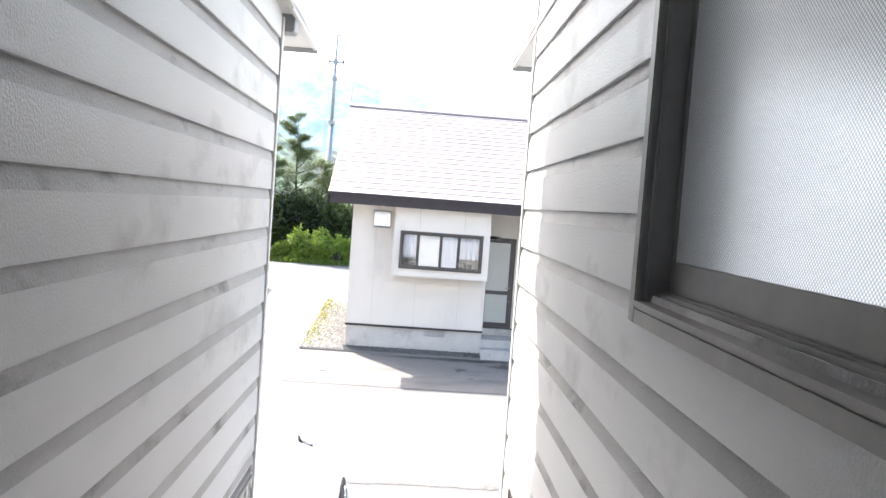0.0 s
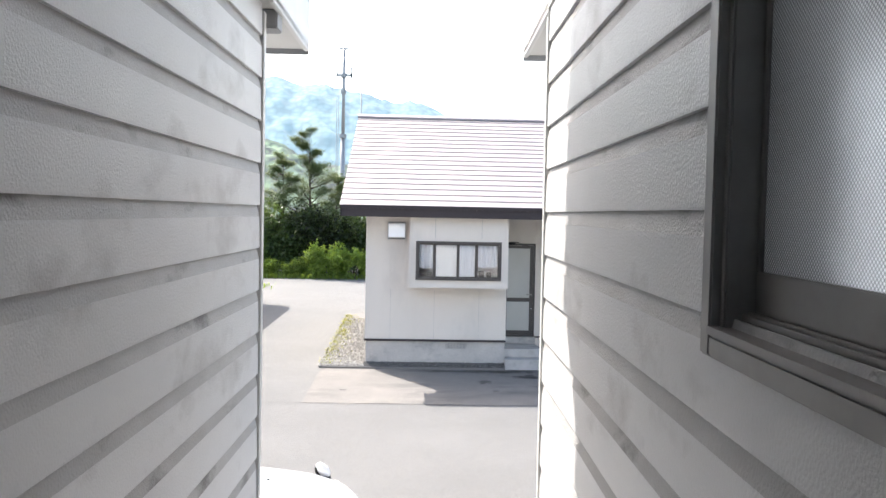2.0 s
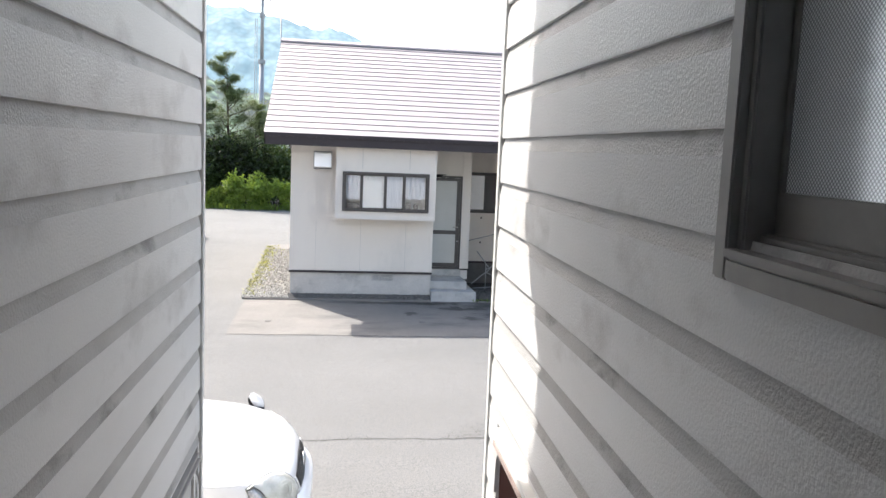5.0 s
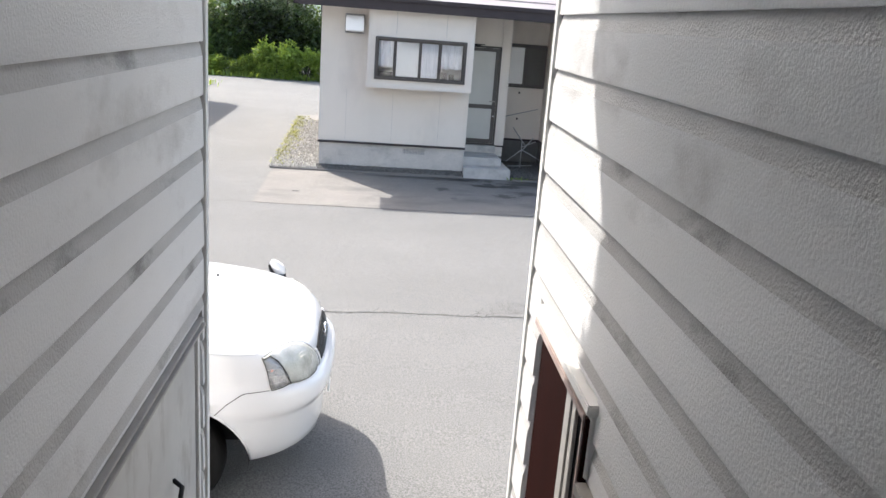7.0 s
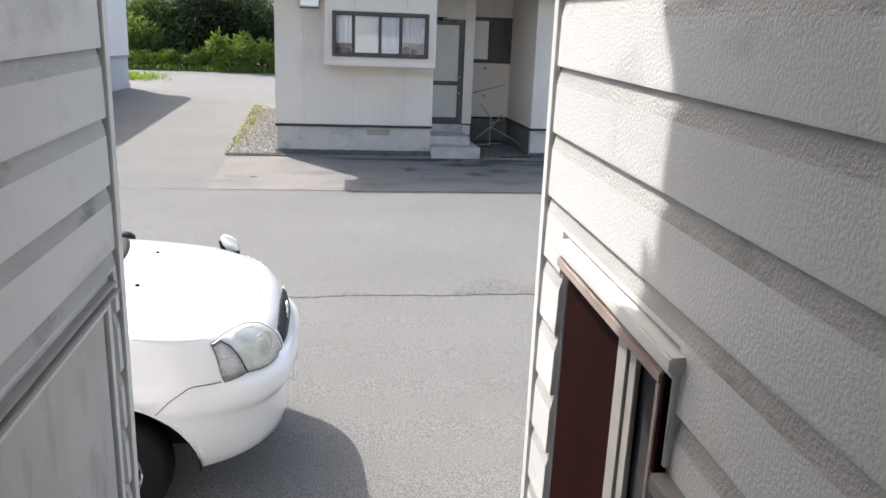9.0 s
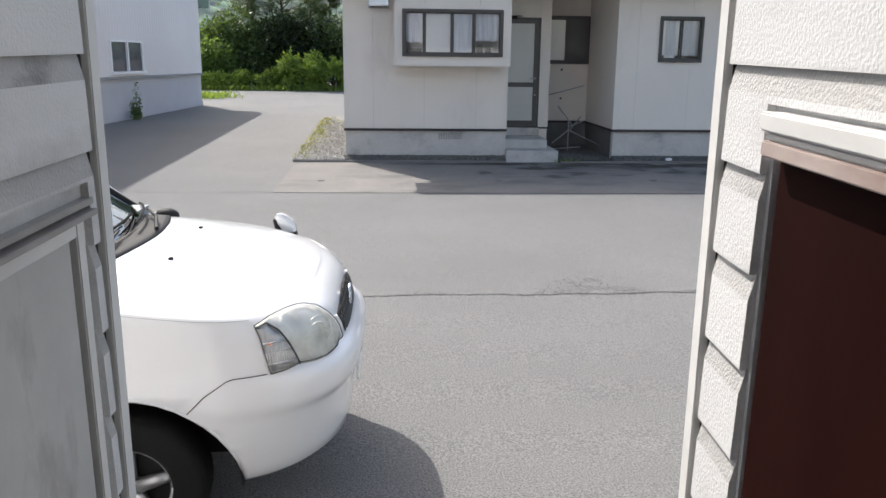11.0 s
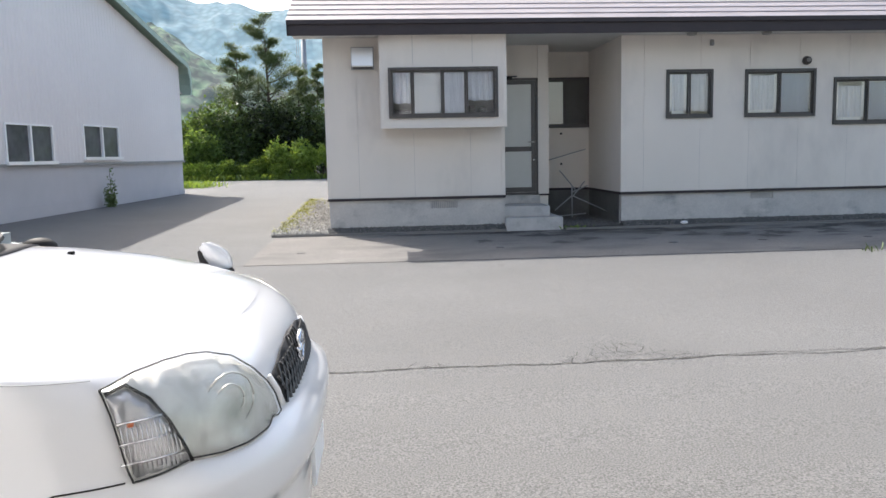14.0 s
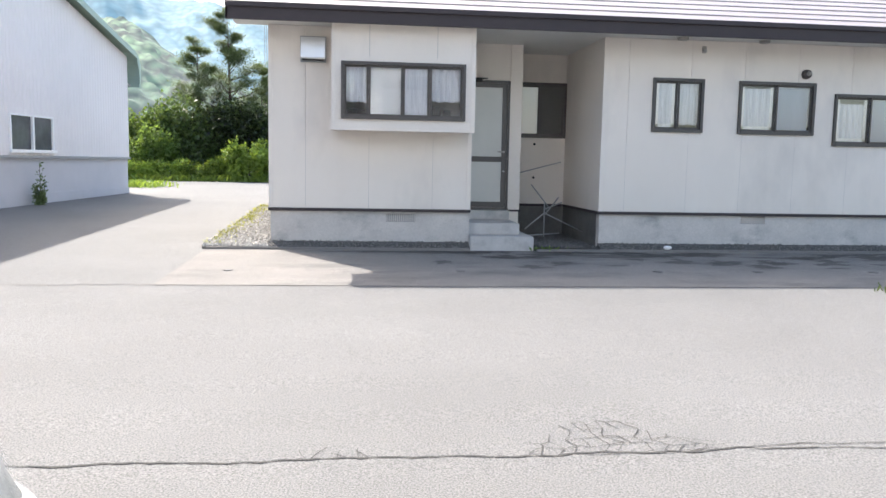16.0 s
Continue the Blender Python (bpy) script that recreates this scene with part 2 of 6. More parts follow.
def smudged(m, colour, scale, lo, hi, most, stretch=(1, 1, 1)):
    """Dirt in irregular patches of its own shape over a surface."""
    nt, b = m.node_tree, m.node_tree.nodes["Principled BSDF"]
    was = b.inputs["Base Color"].links[0].from_socket
    g, mp, n = nt.nodes.new("ShaderNodeNewGeometry"), nt.nodes.new("ShaderNodeMapping"), nt.nodes.new("ShaderNodeTexNoise")
    mp.inputs["Scale"].default_value = stretch
    n.inputs["Scale"].default_value, n.inputs["Detail"].default_value, n.inputs["Roughness"].default_value = scale, 7, 0.6
    r, mx = nt.nodes.new("ShaderNodeMapRange"), nt.nodes.new("ShaderNodeMix")
    r.inputs["From Min"].default_value, r.inputs["From Max"].default_value, r.inputs["To Max"].default_value = lo, hi, most
    mx.data_type = 'RGBA'
    mixed = [i for i in mx.inputs if i.type == 'RGBA']
    mixed[1].default_value = (*colour, 1)
    nt.links.new(g.outputs["Position"], mp.inputs[0])
    nt.links.new(mp.outputs[0], n.inputs["Vector"])
    nt.links.new(n.outputs["Fac"], r.inputs["Value"])
    nt.links.new(r.outputs[0], mx.inputs[0])
    nt.links.new(was, mixed[0])
    nt.links.new([o for o in mx.outputs if o.type == 'RGBA'][0], b.inputs["Base Color"])


def crown_shading(m, scale, hi, lo):
    """Far wood: lit crown tops and the shade between them painted into the base colour."""
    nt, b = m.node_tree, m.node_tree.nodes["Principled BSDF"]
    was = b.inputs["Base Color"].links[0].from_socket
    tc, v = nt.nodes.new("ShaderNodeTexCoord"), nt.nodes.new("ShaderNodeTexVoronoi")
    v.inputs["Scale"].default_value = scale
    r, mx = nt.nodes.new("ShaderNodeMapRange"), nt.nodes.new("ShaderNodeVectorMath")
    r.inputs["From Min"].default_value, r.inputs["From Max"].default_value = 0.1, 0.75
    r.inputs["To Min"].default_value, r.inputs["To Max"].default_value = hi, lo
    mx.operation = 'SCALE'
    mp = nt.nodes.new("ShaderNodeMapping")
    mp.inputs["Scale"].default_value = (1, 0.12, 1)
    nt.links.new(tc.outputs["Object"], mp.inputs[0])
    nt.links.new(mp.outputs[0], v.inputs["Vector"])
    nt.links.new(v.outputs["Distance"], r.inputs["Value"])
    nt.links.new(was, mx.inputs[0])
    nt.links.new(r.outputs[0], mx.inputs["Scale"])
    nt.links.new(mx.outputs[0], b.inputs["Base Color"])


def backlit(m, weight, gain):
    """Thin leaves that let sunlight through."""
    nt, b = m.node_tree, m.node_tree.nodes["Principled BSDF"]
    tl, mx, sc = nt.nodes.new("ShaderNodeBsdfTranslucent"), nt.nodes.new("ShaderNodeMixShader"), nt.nodes.new("ShaderNodeVectorMath")
    sc.operation = 'MULTIPLY'
    sc.inputs[1].default_value = (gain * 1.15, gain, gain * 0.6)
    nt.links.new(b.inputs["Base Color"].links[0].from_socket, sc.inputs[0])
    nt.links.new(sc.outputs[0], tl.inputs[0])
    mx.inputs[0].default_value = weight
    nt.links.new(b.outputs[0], mx.inputs[1])
    nt.links.new(tl.outputs[0], mx.inputs[2])
    nt.links.new(mx.outputs[0], nt.nodes["Material Output"].inputs[0])


for leaf_m, leaf_w, leaf_g in ((LEAF, 0.45, 1.5), (LEAF_DARK, 0.30, 2.8), (LEAF_LIME, 0.40, 0.95), (NEEDLE, 0.25, 1.2)):
    backlit(leaf_m, leaf_w, leaf_g)
crown_shading(HILL, 0.24, 2.0, 0.08)
crown_shading(HILL_FAR, 0.16, 1.25, 0.65)
smudged(DOORPANEL, (0.22, 0.20, 0.18), 4.0, 0.55, 0.72, 0.7, (1, 1.6, 0.6))
smudged(SIDING, (0.30, 0.285, 0.27), 2.2, 0.56, 0.78, 0.75, (1, 0.8, 1.3))
smudged(SIDING_SHADE_DIRT, (0.12, 0.11, 0.10), 3.0, 0.57, 0.68, 0.75, (1, 0.7, 1.5))
smudged(CONCRETE, (0.20, 0.20, 0.20), 1.6, 0.54, 0.74, 0.75, (1, 1, 1.6))
smudged(STEP, (0.24, 0.23, 0.22), 2.4, 0.54, 0.74, 0.7)
smudged(WALL, (0.44, 0.42, 0.40), 0.9, 0.56, 0.80, 0.5, (1, 1, 0.5))
smudged(APRON, (0.085, 0.083, 0.08), 1.1, 0.52, 0.72, 0.8, (0.6, 1.3, 1))
smudged(ASPHALT, (0.13, 0.13, 0.126), 0.30, 0.50, 0.72, 0.6, (0.7, 1.2, 1))


# ---- mesh helpers ----
def finish(name, bm, material, smooth=False):
    me = bpy.data.meshes.new(name)
    bmesh.ops.recalc_face_normals(bm, faces=bm.faces[:])
    bm.to_mesh(me)
    bm.free()
    for m in (material if isinstance(material, (list, tuple)) else [material]):
        me.materials.append(m)
    if smooth:
        for p in me.polygons:
            p.use_smooth = True
    return me


def part(name, bm, material, parent=None, label="", smooth=False):
    ob = new(name, finish(name, bm, material, smooth) if isinstance(bm, bmesh.types.BMesh) else bm)
    if parent is not None:
        ob.parent = parent
    if label:
        ob["label"] = label
    return ob


def thing(name, at, label, category, group="", kind=""):
    ob = new(name)
    ob.empty_display_size = 0.1
    ob.location = at
    return tagged(ob, label, category, group, kind)


def box(bm, x0, x1, y0, y1, z0, z1, bevel=0.0, mi=0):
    r = bmesh.ops.create_cube(bm, size=1.0)
    for v in r["verts"]:
        v.co = Vector((x0 + (v.co.x + 0.5) * (x1 - x0), y0 + (v.co.y + 0.5) * (y1 - y0), z0 + (v.co.z + 0.5) * (z1 - z0)))
    if bevel > 0:
        es = list({e for v in r["verts"] for e in v.link_edges})
        bmesh.ops.bevel(bm, geom=es, offset=bevel, segments=2, affect='EDGES', clamp_overlap=True)
    elif mi:
        for f in {f for v in r["verts"] for f in v.link_faces}:
            f.material_index = mi
    return bm


def boxes(*rows, bevel=0.0):
    bm = bmesh.new()
    for r in rows:
        box(bm, *r, bevel=bevel)
    return bm


def tube(bm, pts, radius, sides=8, taper=None):
    """A round tube along a line of points."""
    rings = []
    n = len(pts)
    for i, p in enumerate(pts):
        p = Vector(p)
        d = (Vector(pts[min(i + 1, n - 1)]) - Vector(pts[max(i - 1, 0)])).normalized()
        a = d.cross(Vector((0, 0, 1)) if abs(d.z) < 0.9 else Vector((1, 0, 0))).normalized()
        b = d.cross(a)
        r = radius if taper is None else radius + (taper - radius) * i / max(n - 1, 1)
        rings.append([bm.verts.new(p + (a * math.cos(t) + b * math.sin(t)) * r) for t in [2 * math.pi * k / sides for k in range(sides)]])
    for q, s in zip(rings, rings[1:]):
        for k in range(sides):
            bm.faces.new((q[k], q[(k + 1) % sides], s[(k + 1) % sides], s[k]))
    bm.faces.new(rings[0])
    bm.faces.new(rings[-1])
    return bm


def prism(bm, outline, axis, lo, hi, mis=None):
    """A straight prism of a 2D outline along an axis ('x': outline in y, z; 'y': in x, z; 'z': in x, y)."""
    def at(p, h):
        return {'x': (h, p[0], p[1]), 'y': (p[0], h, p[1]), 'z': (p[0], p[1], h)}[axis]
    a = [bm.verts.new(at(p, lo)) for p in outline]
    b = [bm.verts.new(at(p, hi)) for p in outline]
    n = len(outline)
    for i in range(n):
        f = bm.faces.new((a[i], a[(i + 1) % n], b[(i + 1) % n], b[i]))
        if mis:
            f.material_index = mis[i]
    bm.faces.new(a)
    bm.faces.new(b)
    return bm


def ground_z(y):
    return 0.015 * (max(-12.0, min(y, 46.0)) - 17.4)


def rects(x0, x1, z0, z1, holes):
    """The rectangles that are left of one when holes (x0, x1, z0, z1) are cut from it."""
    xs = sorted({x0, x1, *[min(max(v, x0), x1) for h in holes for v in h[:2]]})
    out = []
    for a, b in zip(xs, xs[1:]):
        cuts = sorted((max(h[2], z0), min(h[3], z1)) for h in holes if h[0] < (a + b) / 2 < h[1] and h[3] > z0 and h[2] < z1)
        z = z0
        for c, d in cuts:
            if c > z + 1e-4:
                out.append((a, b, z, c))
            z = max(z, d)
        if z < z1 - 1e-4:
            out.append((a, b, z, z1))
    return out

# ---- ground ----
def make_ground():
    ys = [-600, -60, -12, 0, 8, 17.4, 30, 46, 80, 200, 900]
    xs = [-900, -200, -60, -20, 0, 20, 60, 200, 900]
    verts = [(x, y, ground_z(y)) for y in ys for x in xs]
    n = len(xs)
    faces = [(j * n + i, j * n + i + 1, (j + 1) * n + i + 1, (j + 1) * n + i) for j in range(len(ys) - 1) for i in range(n - 1)]
    me = bpy.data.meshes.new("ground")
    me.from_pydata(verts, [], faces)
    me.materials.append(ASPHALT)
    tagged(new("ground", me), "worn grey asphalt yard sloping gently to the stairs", "ground", kind="structure")


make_ground()


def sheet(name, pts, lift, material, label, category, thick=0.012):
    """A thin flat layer on the sloping ground."""
    bm = bmesh.new()
    top = [bm.verts.new((x, y, ground_z(y) + lift)) for x, y in pts]
    low = [bm.verts.new((x, y, ground_z(y) - thick)) for x, y in pts]
    bm.faces.new(top)
    for i in range(len(pts)):
        k = (i + 1) % len(pts)
        bm.faces.new((top[i], top[k], low[k], low[i]))
    return tagged(part(name, bm, material), label, category, kind="structure")


sheet("pavement_apron", [(-3.03, 14.29), (1.0, 14.22), (14, 14.05), (14, 17.27), (-3.03, 17.29)], 0.005, APRON,
      "paler patched asphalt apron along the house front", "pavement")


def jagged(bm, x0, x1, y, width, step=0.06, wob=0.02, seed=1):
    """A thin ragged crack laid on the ground."""
    rnd = random.Random(seed)
    n = int(abs(x1 - x0) / step)
    last, drift = None, 0.0
    for i in range(n + 1):
        x = x0 + (x1 - x0) * i / n
        drift = 0.9 * drift + rnd.uniform(-wob, wob)
        yy = (y(x) if callable(y) else y) + drift
        w = width * rnd.uniform(0.25, 1.2)
        z = ground_z(yy) + 0.004
        pair = (bm.verts.new((x, yy - w / 2, z)), bm.verts.new((x, yy + w / 2, z)))
        if last:
            bm.faces.new((last[0], pair[0], pair[1], last[1]))
        last = pair
    return bm


bm = bmesh.new()
jagged(bm, -9, 14, lambda x: 9.48 + 0.008 * abs(x) + (0.02 * max(0, x - 0.5)), 0.020, 0.035, 0.013, seed=3)
jagged(bm, 0.6, 9, lambda x: 9.51 + 0.008 * abs(x) + (0.02 * max(0, x - 0.5)), 0.012, 0.035, 0.012, seed=4)
tagged(part("crack_line", bm, CRACK), "long dark ragged crack along an asphalt joint", "crack", kind="structure")


def crazing():
    """Alligator cracks beside the joint."""
    bm = bmesh.new()
    rnd = random.Random(11)
    nodes = {}
    for i in range(14):
        for j in range(5):
            nodes[i, j] = (-0.15 + i * 0.075 + 0.037 * (j % 2) + rnd.uniform(-0.025, 0.025), 9.49 + j * (0.12 - 0.008 * abs(i - 6)) + rnd.uniform(-0.03, 0.03))
    def seg(a, b):
        a, b = Vector((*a, 0)), Vector((*b, 0))
        s = (b - a).cross(Vector((0, 0, 1))).normalized() * rnd.uniform(0.0012, 0.0032)
        m = (a + b) / 2 + s.normalized() * rnd.uniform(-0.008, 0.008)
        for p, q in ((a, m), (m, b)):
            bm.faces.new([bm.verts.new((v.x, v.y, ground_z(v.y) + 0.0045)) for v in (p - s, q - s, q + s, p + s)])
    for (i, j), p in nodes.items():
        if (i + 1, j) in nodes and rnd.random() < 0.93 and (j < 3 or 3 < i < 9):
            seg(p, nodes[i + 1, j])
        if (i, j + 1) in nodes and rnd.random() < 0.9 and j - 1 < i < 13 - j:
            seg(p, nodes[i, j + 1])
    for i in range(7):
        x = rnd.uniform(-1.25, -0.9)
        seg((x, 9.5), (x + rnd.uniform(-0.08, 0.10), 9.5 + rnd.uniform(0.04, 0.14)))
    tagged(part("crazed_cracks", bm, CRACK), "web of fine cracks in the worn asphalt", "crack", kind="structure")


crazing()
bm = bmesh.new()
jagged(bm, -12, -3.0, 14.30, 0.02, seed=7)
jagged(bm, -3.0, 14, lambda x: 14.27 - 0.012 * (x + 3), 0.012, seed=8)
tagged(part("joint_line", bm, CRACK), "thin dark joint between two asphalt layers", "crack", kind="structure")


def marker(x, y):
    bm = bmesh.new()
    bmesh.ops.create_cone(bm, cap_ends=True, segments=14, radius1=0.062, radius2=0.055, depth=0.010)
    ob = part("ground_cap", bm, DARK_STONE)
    ob.location = (x, y, ground_z(y) + 0.009)
    return tagged(ob, "small dark round valve cap set in the asphalt", "valve cap", "valve caps before the house")


for x in (-2.43, 0.30, 2.75, 4.05, 5.6):
    marker(x, 15.3)


def stain(x, y, w, d, seed):
    """An irregular dark mossy blotch on the apron."""
    rnd = random.Random(seed)
    bm = bmesh.new()
    n = 44
    ring = []
    for k in range(n):
        a = 2 * math.pi * k / n
        r = 1 + 0.75 * noise.noise(Vector((math.cos(a) * 1.7 + seed, math.sin(a) * 1.7, 0.4))) + rnd.uniform(-0.38, 0.30)
        yy = min(17.2, y + d * r * math.sin(a))
        ring.append(bm.verts.new((x + w * r * math.cos(a), yy, ground_z(yy) + 0.008)))
    bm.faces.new(ring)
    tagged(part("moss_stain_patch", bm, STAIN), "dark mossy stain on the shaded apron", "stain", kind="structure")


rs_ = random.Random(77)
for i in range(120):
    near = rs_.random() ** 1.5
    stain(0.3 + i * 0.10 + rs_.uniform(-0.3, 0.3), 17.12 - 1.5 * near, rs_.uniform(0.06, 0.42) * (1.2 - 0.6 * near), rs_.uniform(0.04, 0.16), i)
stain(-0.4, 17.05, 0.9, 0.12, 40)


# ---- the two clad buildings and the stair between them ----
LAP, WALL_L, WALL_R, END_L, END_R = 0.193, -1.98, -0.682, 4.772, 4.695
FALL, TURN_L, TURN_R = 0.017, radians(-1.5), radians(-1.7)
PROFILE = [(0.0, 0.0), (0.017, 0.0), (0.0175, 0.006), (0.0155, 0.142), (0.003, LAP + 0.004), (0.0, LAP + 0.004)]


def board(side, y0, y1, end):
    bm = bmesh.new()
    # the bevel face takes the siding with painted shade
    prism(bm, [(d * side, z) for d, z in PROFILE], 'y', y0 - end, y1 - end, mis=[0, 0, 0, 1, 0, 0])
    return finish("siding_board", bm, [SIDING, SIDING_SHADE_DIRT])


def clad(wall, x, side, z_ref, z_lo, z_hi, y0, y1, holes):
    """Lapped boards on a wall; holes (y0, y1, z0, z1) are left open."""
    k0, k1 = math.floor((z_lo - z_ref) / LAP), math.ceil((z_hi - z_ref) / LAP)
    shared = {}
    for k in range(k0, k1):
        z = z_ref + k * LAP
        cuts = sorted((h[0], h[1]) for h in holes if h[2] < z + LAP * 0.55 and h[3] > z + LAP * 0.45)
        spans, a = [], y0
        for c, d in cuts:
            spans.append((a, c))
            a = d
        spans.append((a, y1))
        for h in holes:
            low = h[3] - z - FALL * ((h[0] + h[1]) / 2 - y1)
            if h[2] < z + LAP * 0.55 and h[3] > z + LAP * 0.45 and 0.012 < low < LAP - 0.02:
                deep = 0.0175 - 0.002 * low / 0.142 if low < 0.142 else 0.0155 - 0.0125 * (low - 0.142) / 0.055
                outline = [(0.0, low), (deep, low)] + ([(0.0155, 0.142)] if low < 0.142 else []) + [(0.003, LAP + 0.004), (0.0, LAP + 0.004)]
                bm = bmesh.new()
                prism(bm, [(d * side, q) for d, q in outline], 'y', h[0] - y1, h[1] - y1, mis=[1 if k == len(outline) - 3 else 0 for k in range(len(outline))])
                ob = part("siding_board", bm, [SIDING, SIDING_SHADE_DIRT], wall)
                ob.location, ob.rotation_euler = (x, y1, z), (FALL, 0, 0)
        for s in spans:
            if s[1] - s[0] < 0.02:
                continue
            if s not in shared:
                shared[s] = board(side, *s, y1)
            ob = part("siding_board", shared[s], None, wall)
            ob.location, ob.rotation_euler = (x, y1, z), (FALL, 0, 0)


def slab(name, rows, material, label, bevel=0.0):
    return tagged(part(name, boxes(*rows, bevel=bevel), material), label, "wall", kind="structure")


HATCH = (3.1, 4.70, -0.3, 1.475)
DOORWAY = (3.715, 4.49, -0.3, 1.69)
WINDOW = (0.565, 2.465, 2.755, 3.88)
# cores behind the cladding
bx0, bx1 = WALL_L + 0.017 - 8.0, WALL_L - 0.017
wall_left = slab("wall_left", [(bx1 - 0.14, bx1, y0, y1, z0, z1) for y0, y1, z0, z1 in rects(-5, END_L - 0.01, -0.35, 3.86, [HATCH])] +
                 [(bx0, bx1 - 0.14, END_L - 0.15, END_L - 0.01, -0.35, 3.86)], SIDING, "pale grey lapped metal siding wall with shade painted along the laps and some dirt")
clad(wall_left, bx1, 1, 2.975, -0.2, 3.95, -5.0, END_L, [(3.05, 4.738, -0.3, 1.55)])
core = WALL_R + 0.017
# invented opening in the unseen front wall, for the pane's fill lamp
ADDED_OPENING = (core + 0.5, core + 2.7, 2.15, 3.75)
wall_right = slab("wall_right", [(core, core + 0.14, y0, y1, z0, z1) for y0, y1, z0, z1 in rects(-5, END_R - 0.01, -0.35, 3.86, [DOORWAY, (WINDOW[0], WINDOW[1], WINDOW[2] - 0.032, WINDOW[3])])] +
                  [(a, b, END_R - 0.15, END_R - 0.01, c, d) for a, b, c, d in rects(core + 0.14, core + 3, -0.35, 3.86, [ADDED_OPENING])], SIDING, "pale grey lapped metal siding wall with window and doorway")
clad(wall_right, core, -1, 2.969, -0.2, 3.95, -5.0, END_R,
     [(DOORWAY[0] - 0.05, DOORWAY[1] + 0.015, -0.3, 1.735), (WINDOW[0] - 0.06, WINDOW[1] + 0.05, WINDOW[2] - 0.05, WINDOW[3] + 0.06)])
for name, x, y, s, wall in (("corner_trim", WALL_L, END_L, 1, wall_left), ("corner_trim", WALL_R, END_R, -1, wall_right)):
    a, b = sorted((x - 0.02 * s, x + 0.006 * s))
    part(name, boxes((a, b, y + 0.014, y + 0.062, -0.3, 3.86), bevel=0.003), TRIM, wall, "white metal corner trim")
    a, b = sorted((x - 0.02 * s, x - 0.012 * s))
    part("corner_channel", boxes((a, b, y - 0.004, y + 0.014, -0.3, 3.86)), BLACK, wall, "dark gap behind the trim")

slab("wall_back", [(WALL_L - 0.6, WALL_R + 0.3, -3.2, -3.0, -0.3, 3.86)], SIDING, "plain pale wall closing the passage behind the stairs")


def eaves(name, x_in, x_out, y_end, side):
    """Overhanging eave edge with soffit, end board and gutter lip, and an added block above."""
    t = thing(name, (x_in, y_end, 3.83), "white boxed eave overhang with metal drip edge", "eave", kind="structure")
    inv = Matrix.Translation(-Vector(t.location))
    def p(nm, rows, m, bevel=0.0):
        bm = boxes(*rows, bevel=bevel)
        bm.transform(inv)
        part(nm, bm, m, t)
    a, b = sorted((x_in, x_out))
    p("soffit", [(a, b, -5, y_end, 3.89, 3.92)], SOFFIT)
    p("eave_box", [(a + (0 if side > 0 else 0.02), b - (0.02 if side > 0 else 0), -5, y_end - 0.02, 3.922, 4.9)], SIDING)
    e0, e1 = sorted((x_in, x_in - 0.025 * side))
    p("fascia", [(e0, e1, 4.7, y_end, 3.875, 4.16)], TRIM, 0.004)
    p("drip_edge", [(a, b, y_end + 0.001, y_end + 0.02, 3.86, 4.18)], GREYPIPE, 0.003)
    # unseen block, sized to set where sunlight ends on the siding
    p("upper_storey", [(a, b, -5, y_end + 0.27, 4.92, 7.2)], SIDING)


eaves("eave_left", WALL_L + 0.065, bx0, 5.7, 1)
eaves("eave_right", WALL_R - 0.007, core + 3, 5.7, -1)
tagged(part("eave_bracket", boxes((WALL_L - 0.04, WALL_L + 0.05, 4.86, 4.98, 3.80, 3.89), bevel=0.006), GREYPIPE), "small grey bracket under the eave", "bracket")

# unseen slab, added to darken the passage walls below it
tagged(part("passage_roof", boxes((WALL_L - 0.3, WALL_R + 0.1, -3.0, 4.1, 4.62, 4.68)), SOFFIT), "unseen slab added over the passage to hold back sky light", "roof", kind="structure")

# stair: concrete flight from the landing down to the yard
bm = bmesh.new()
n_steps, top, y_top, y_low = 9, 1.42, 1.25, 3.80
foot = ground_z(3.8)
rise = (top - foot) / n_steps
tread = (y_low - y_top) / (n_steps - 1)
outline = [(-3.0, -0.4), (-3.0, top), (y_top, top)]
for i in range(1, n_steps):
    outline += [(y_top + (i - 1) * tread, top - i * rise), (y_top + i * tread, top - i * rise)]
outline += [(y_low, -0.4)]
prism(bm, outline, 'x', WALL_L - 0.02, WALL_R + 0.02)
tagged(part("stairs", bm, STEP), "plain concrete steps between two clad walls", "stairs", kind="structure")


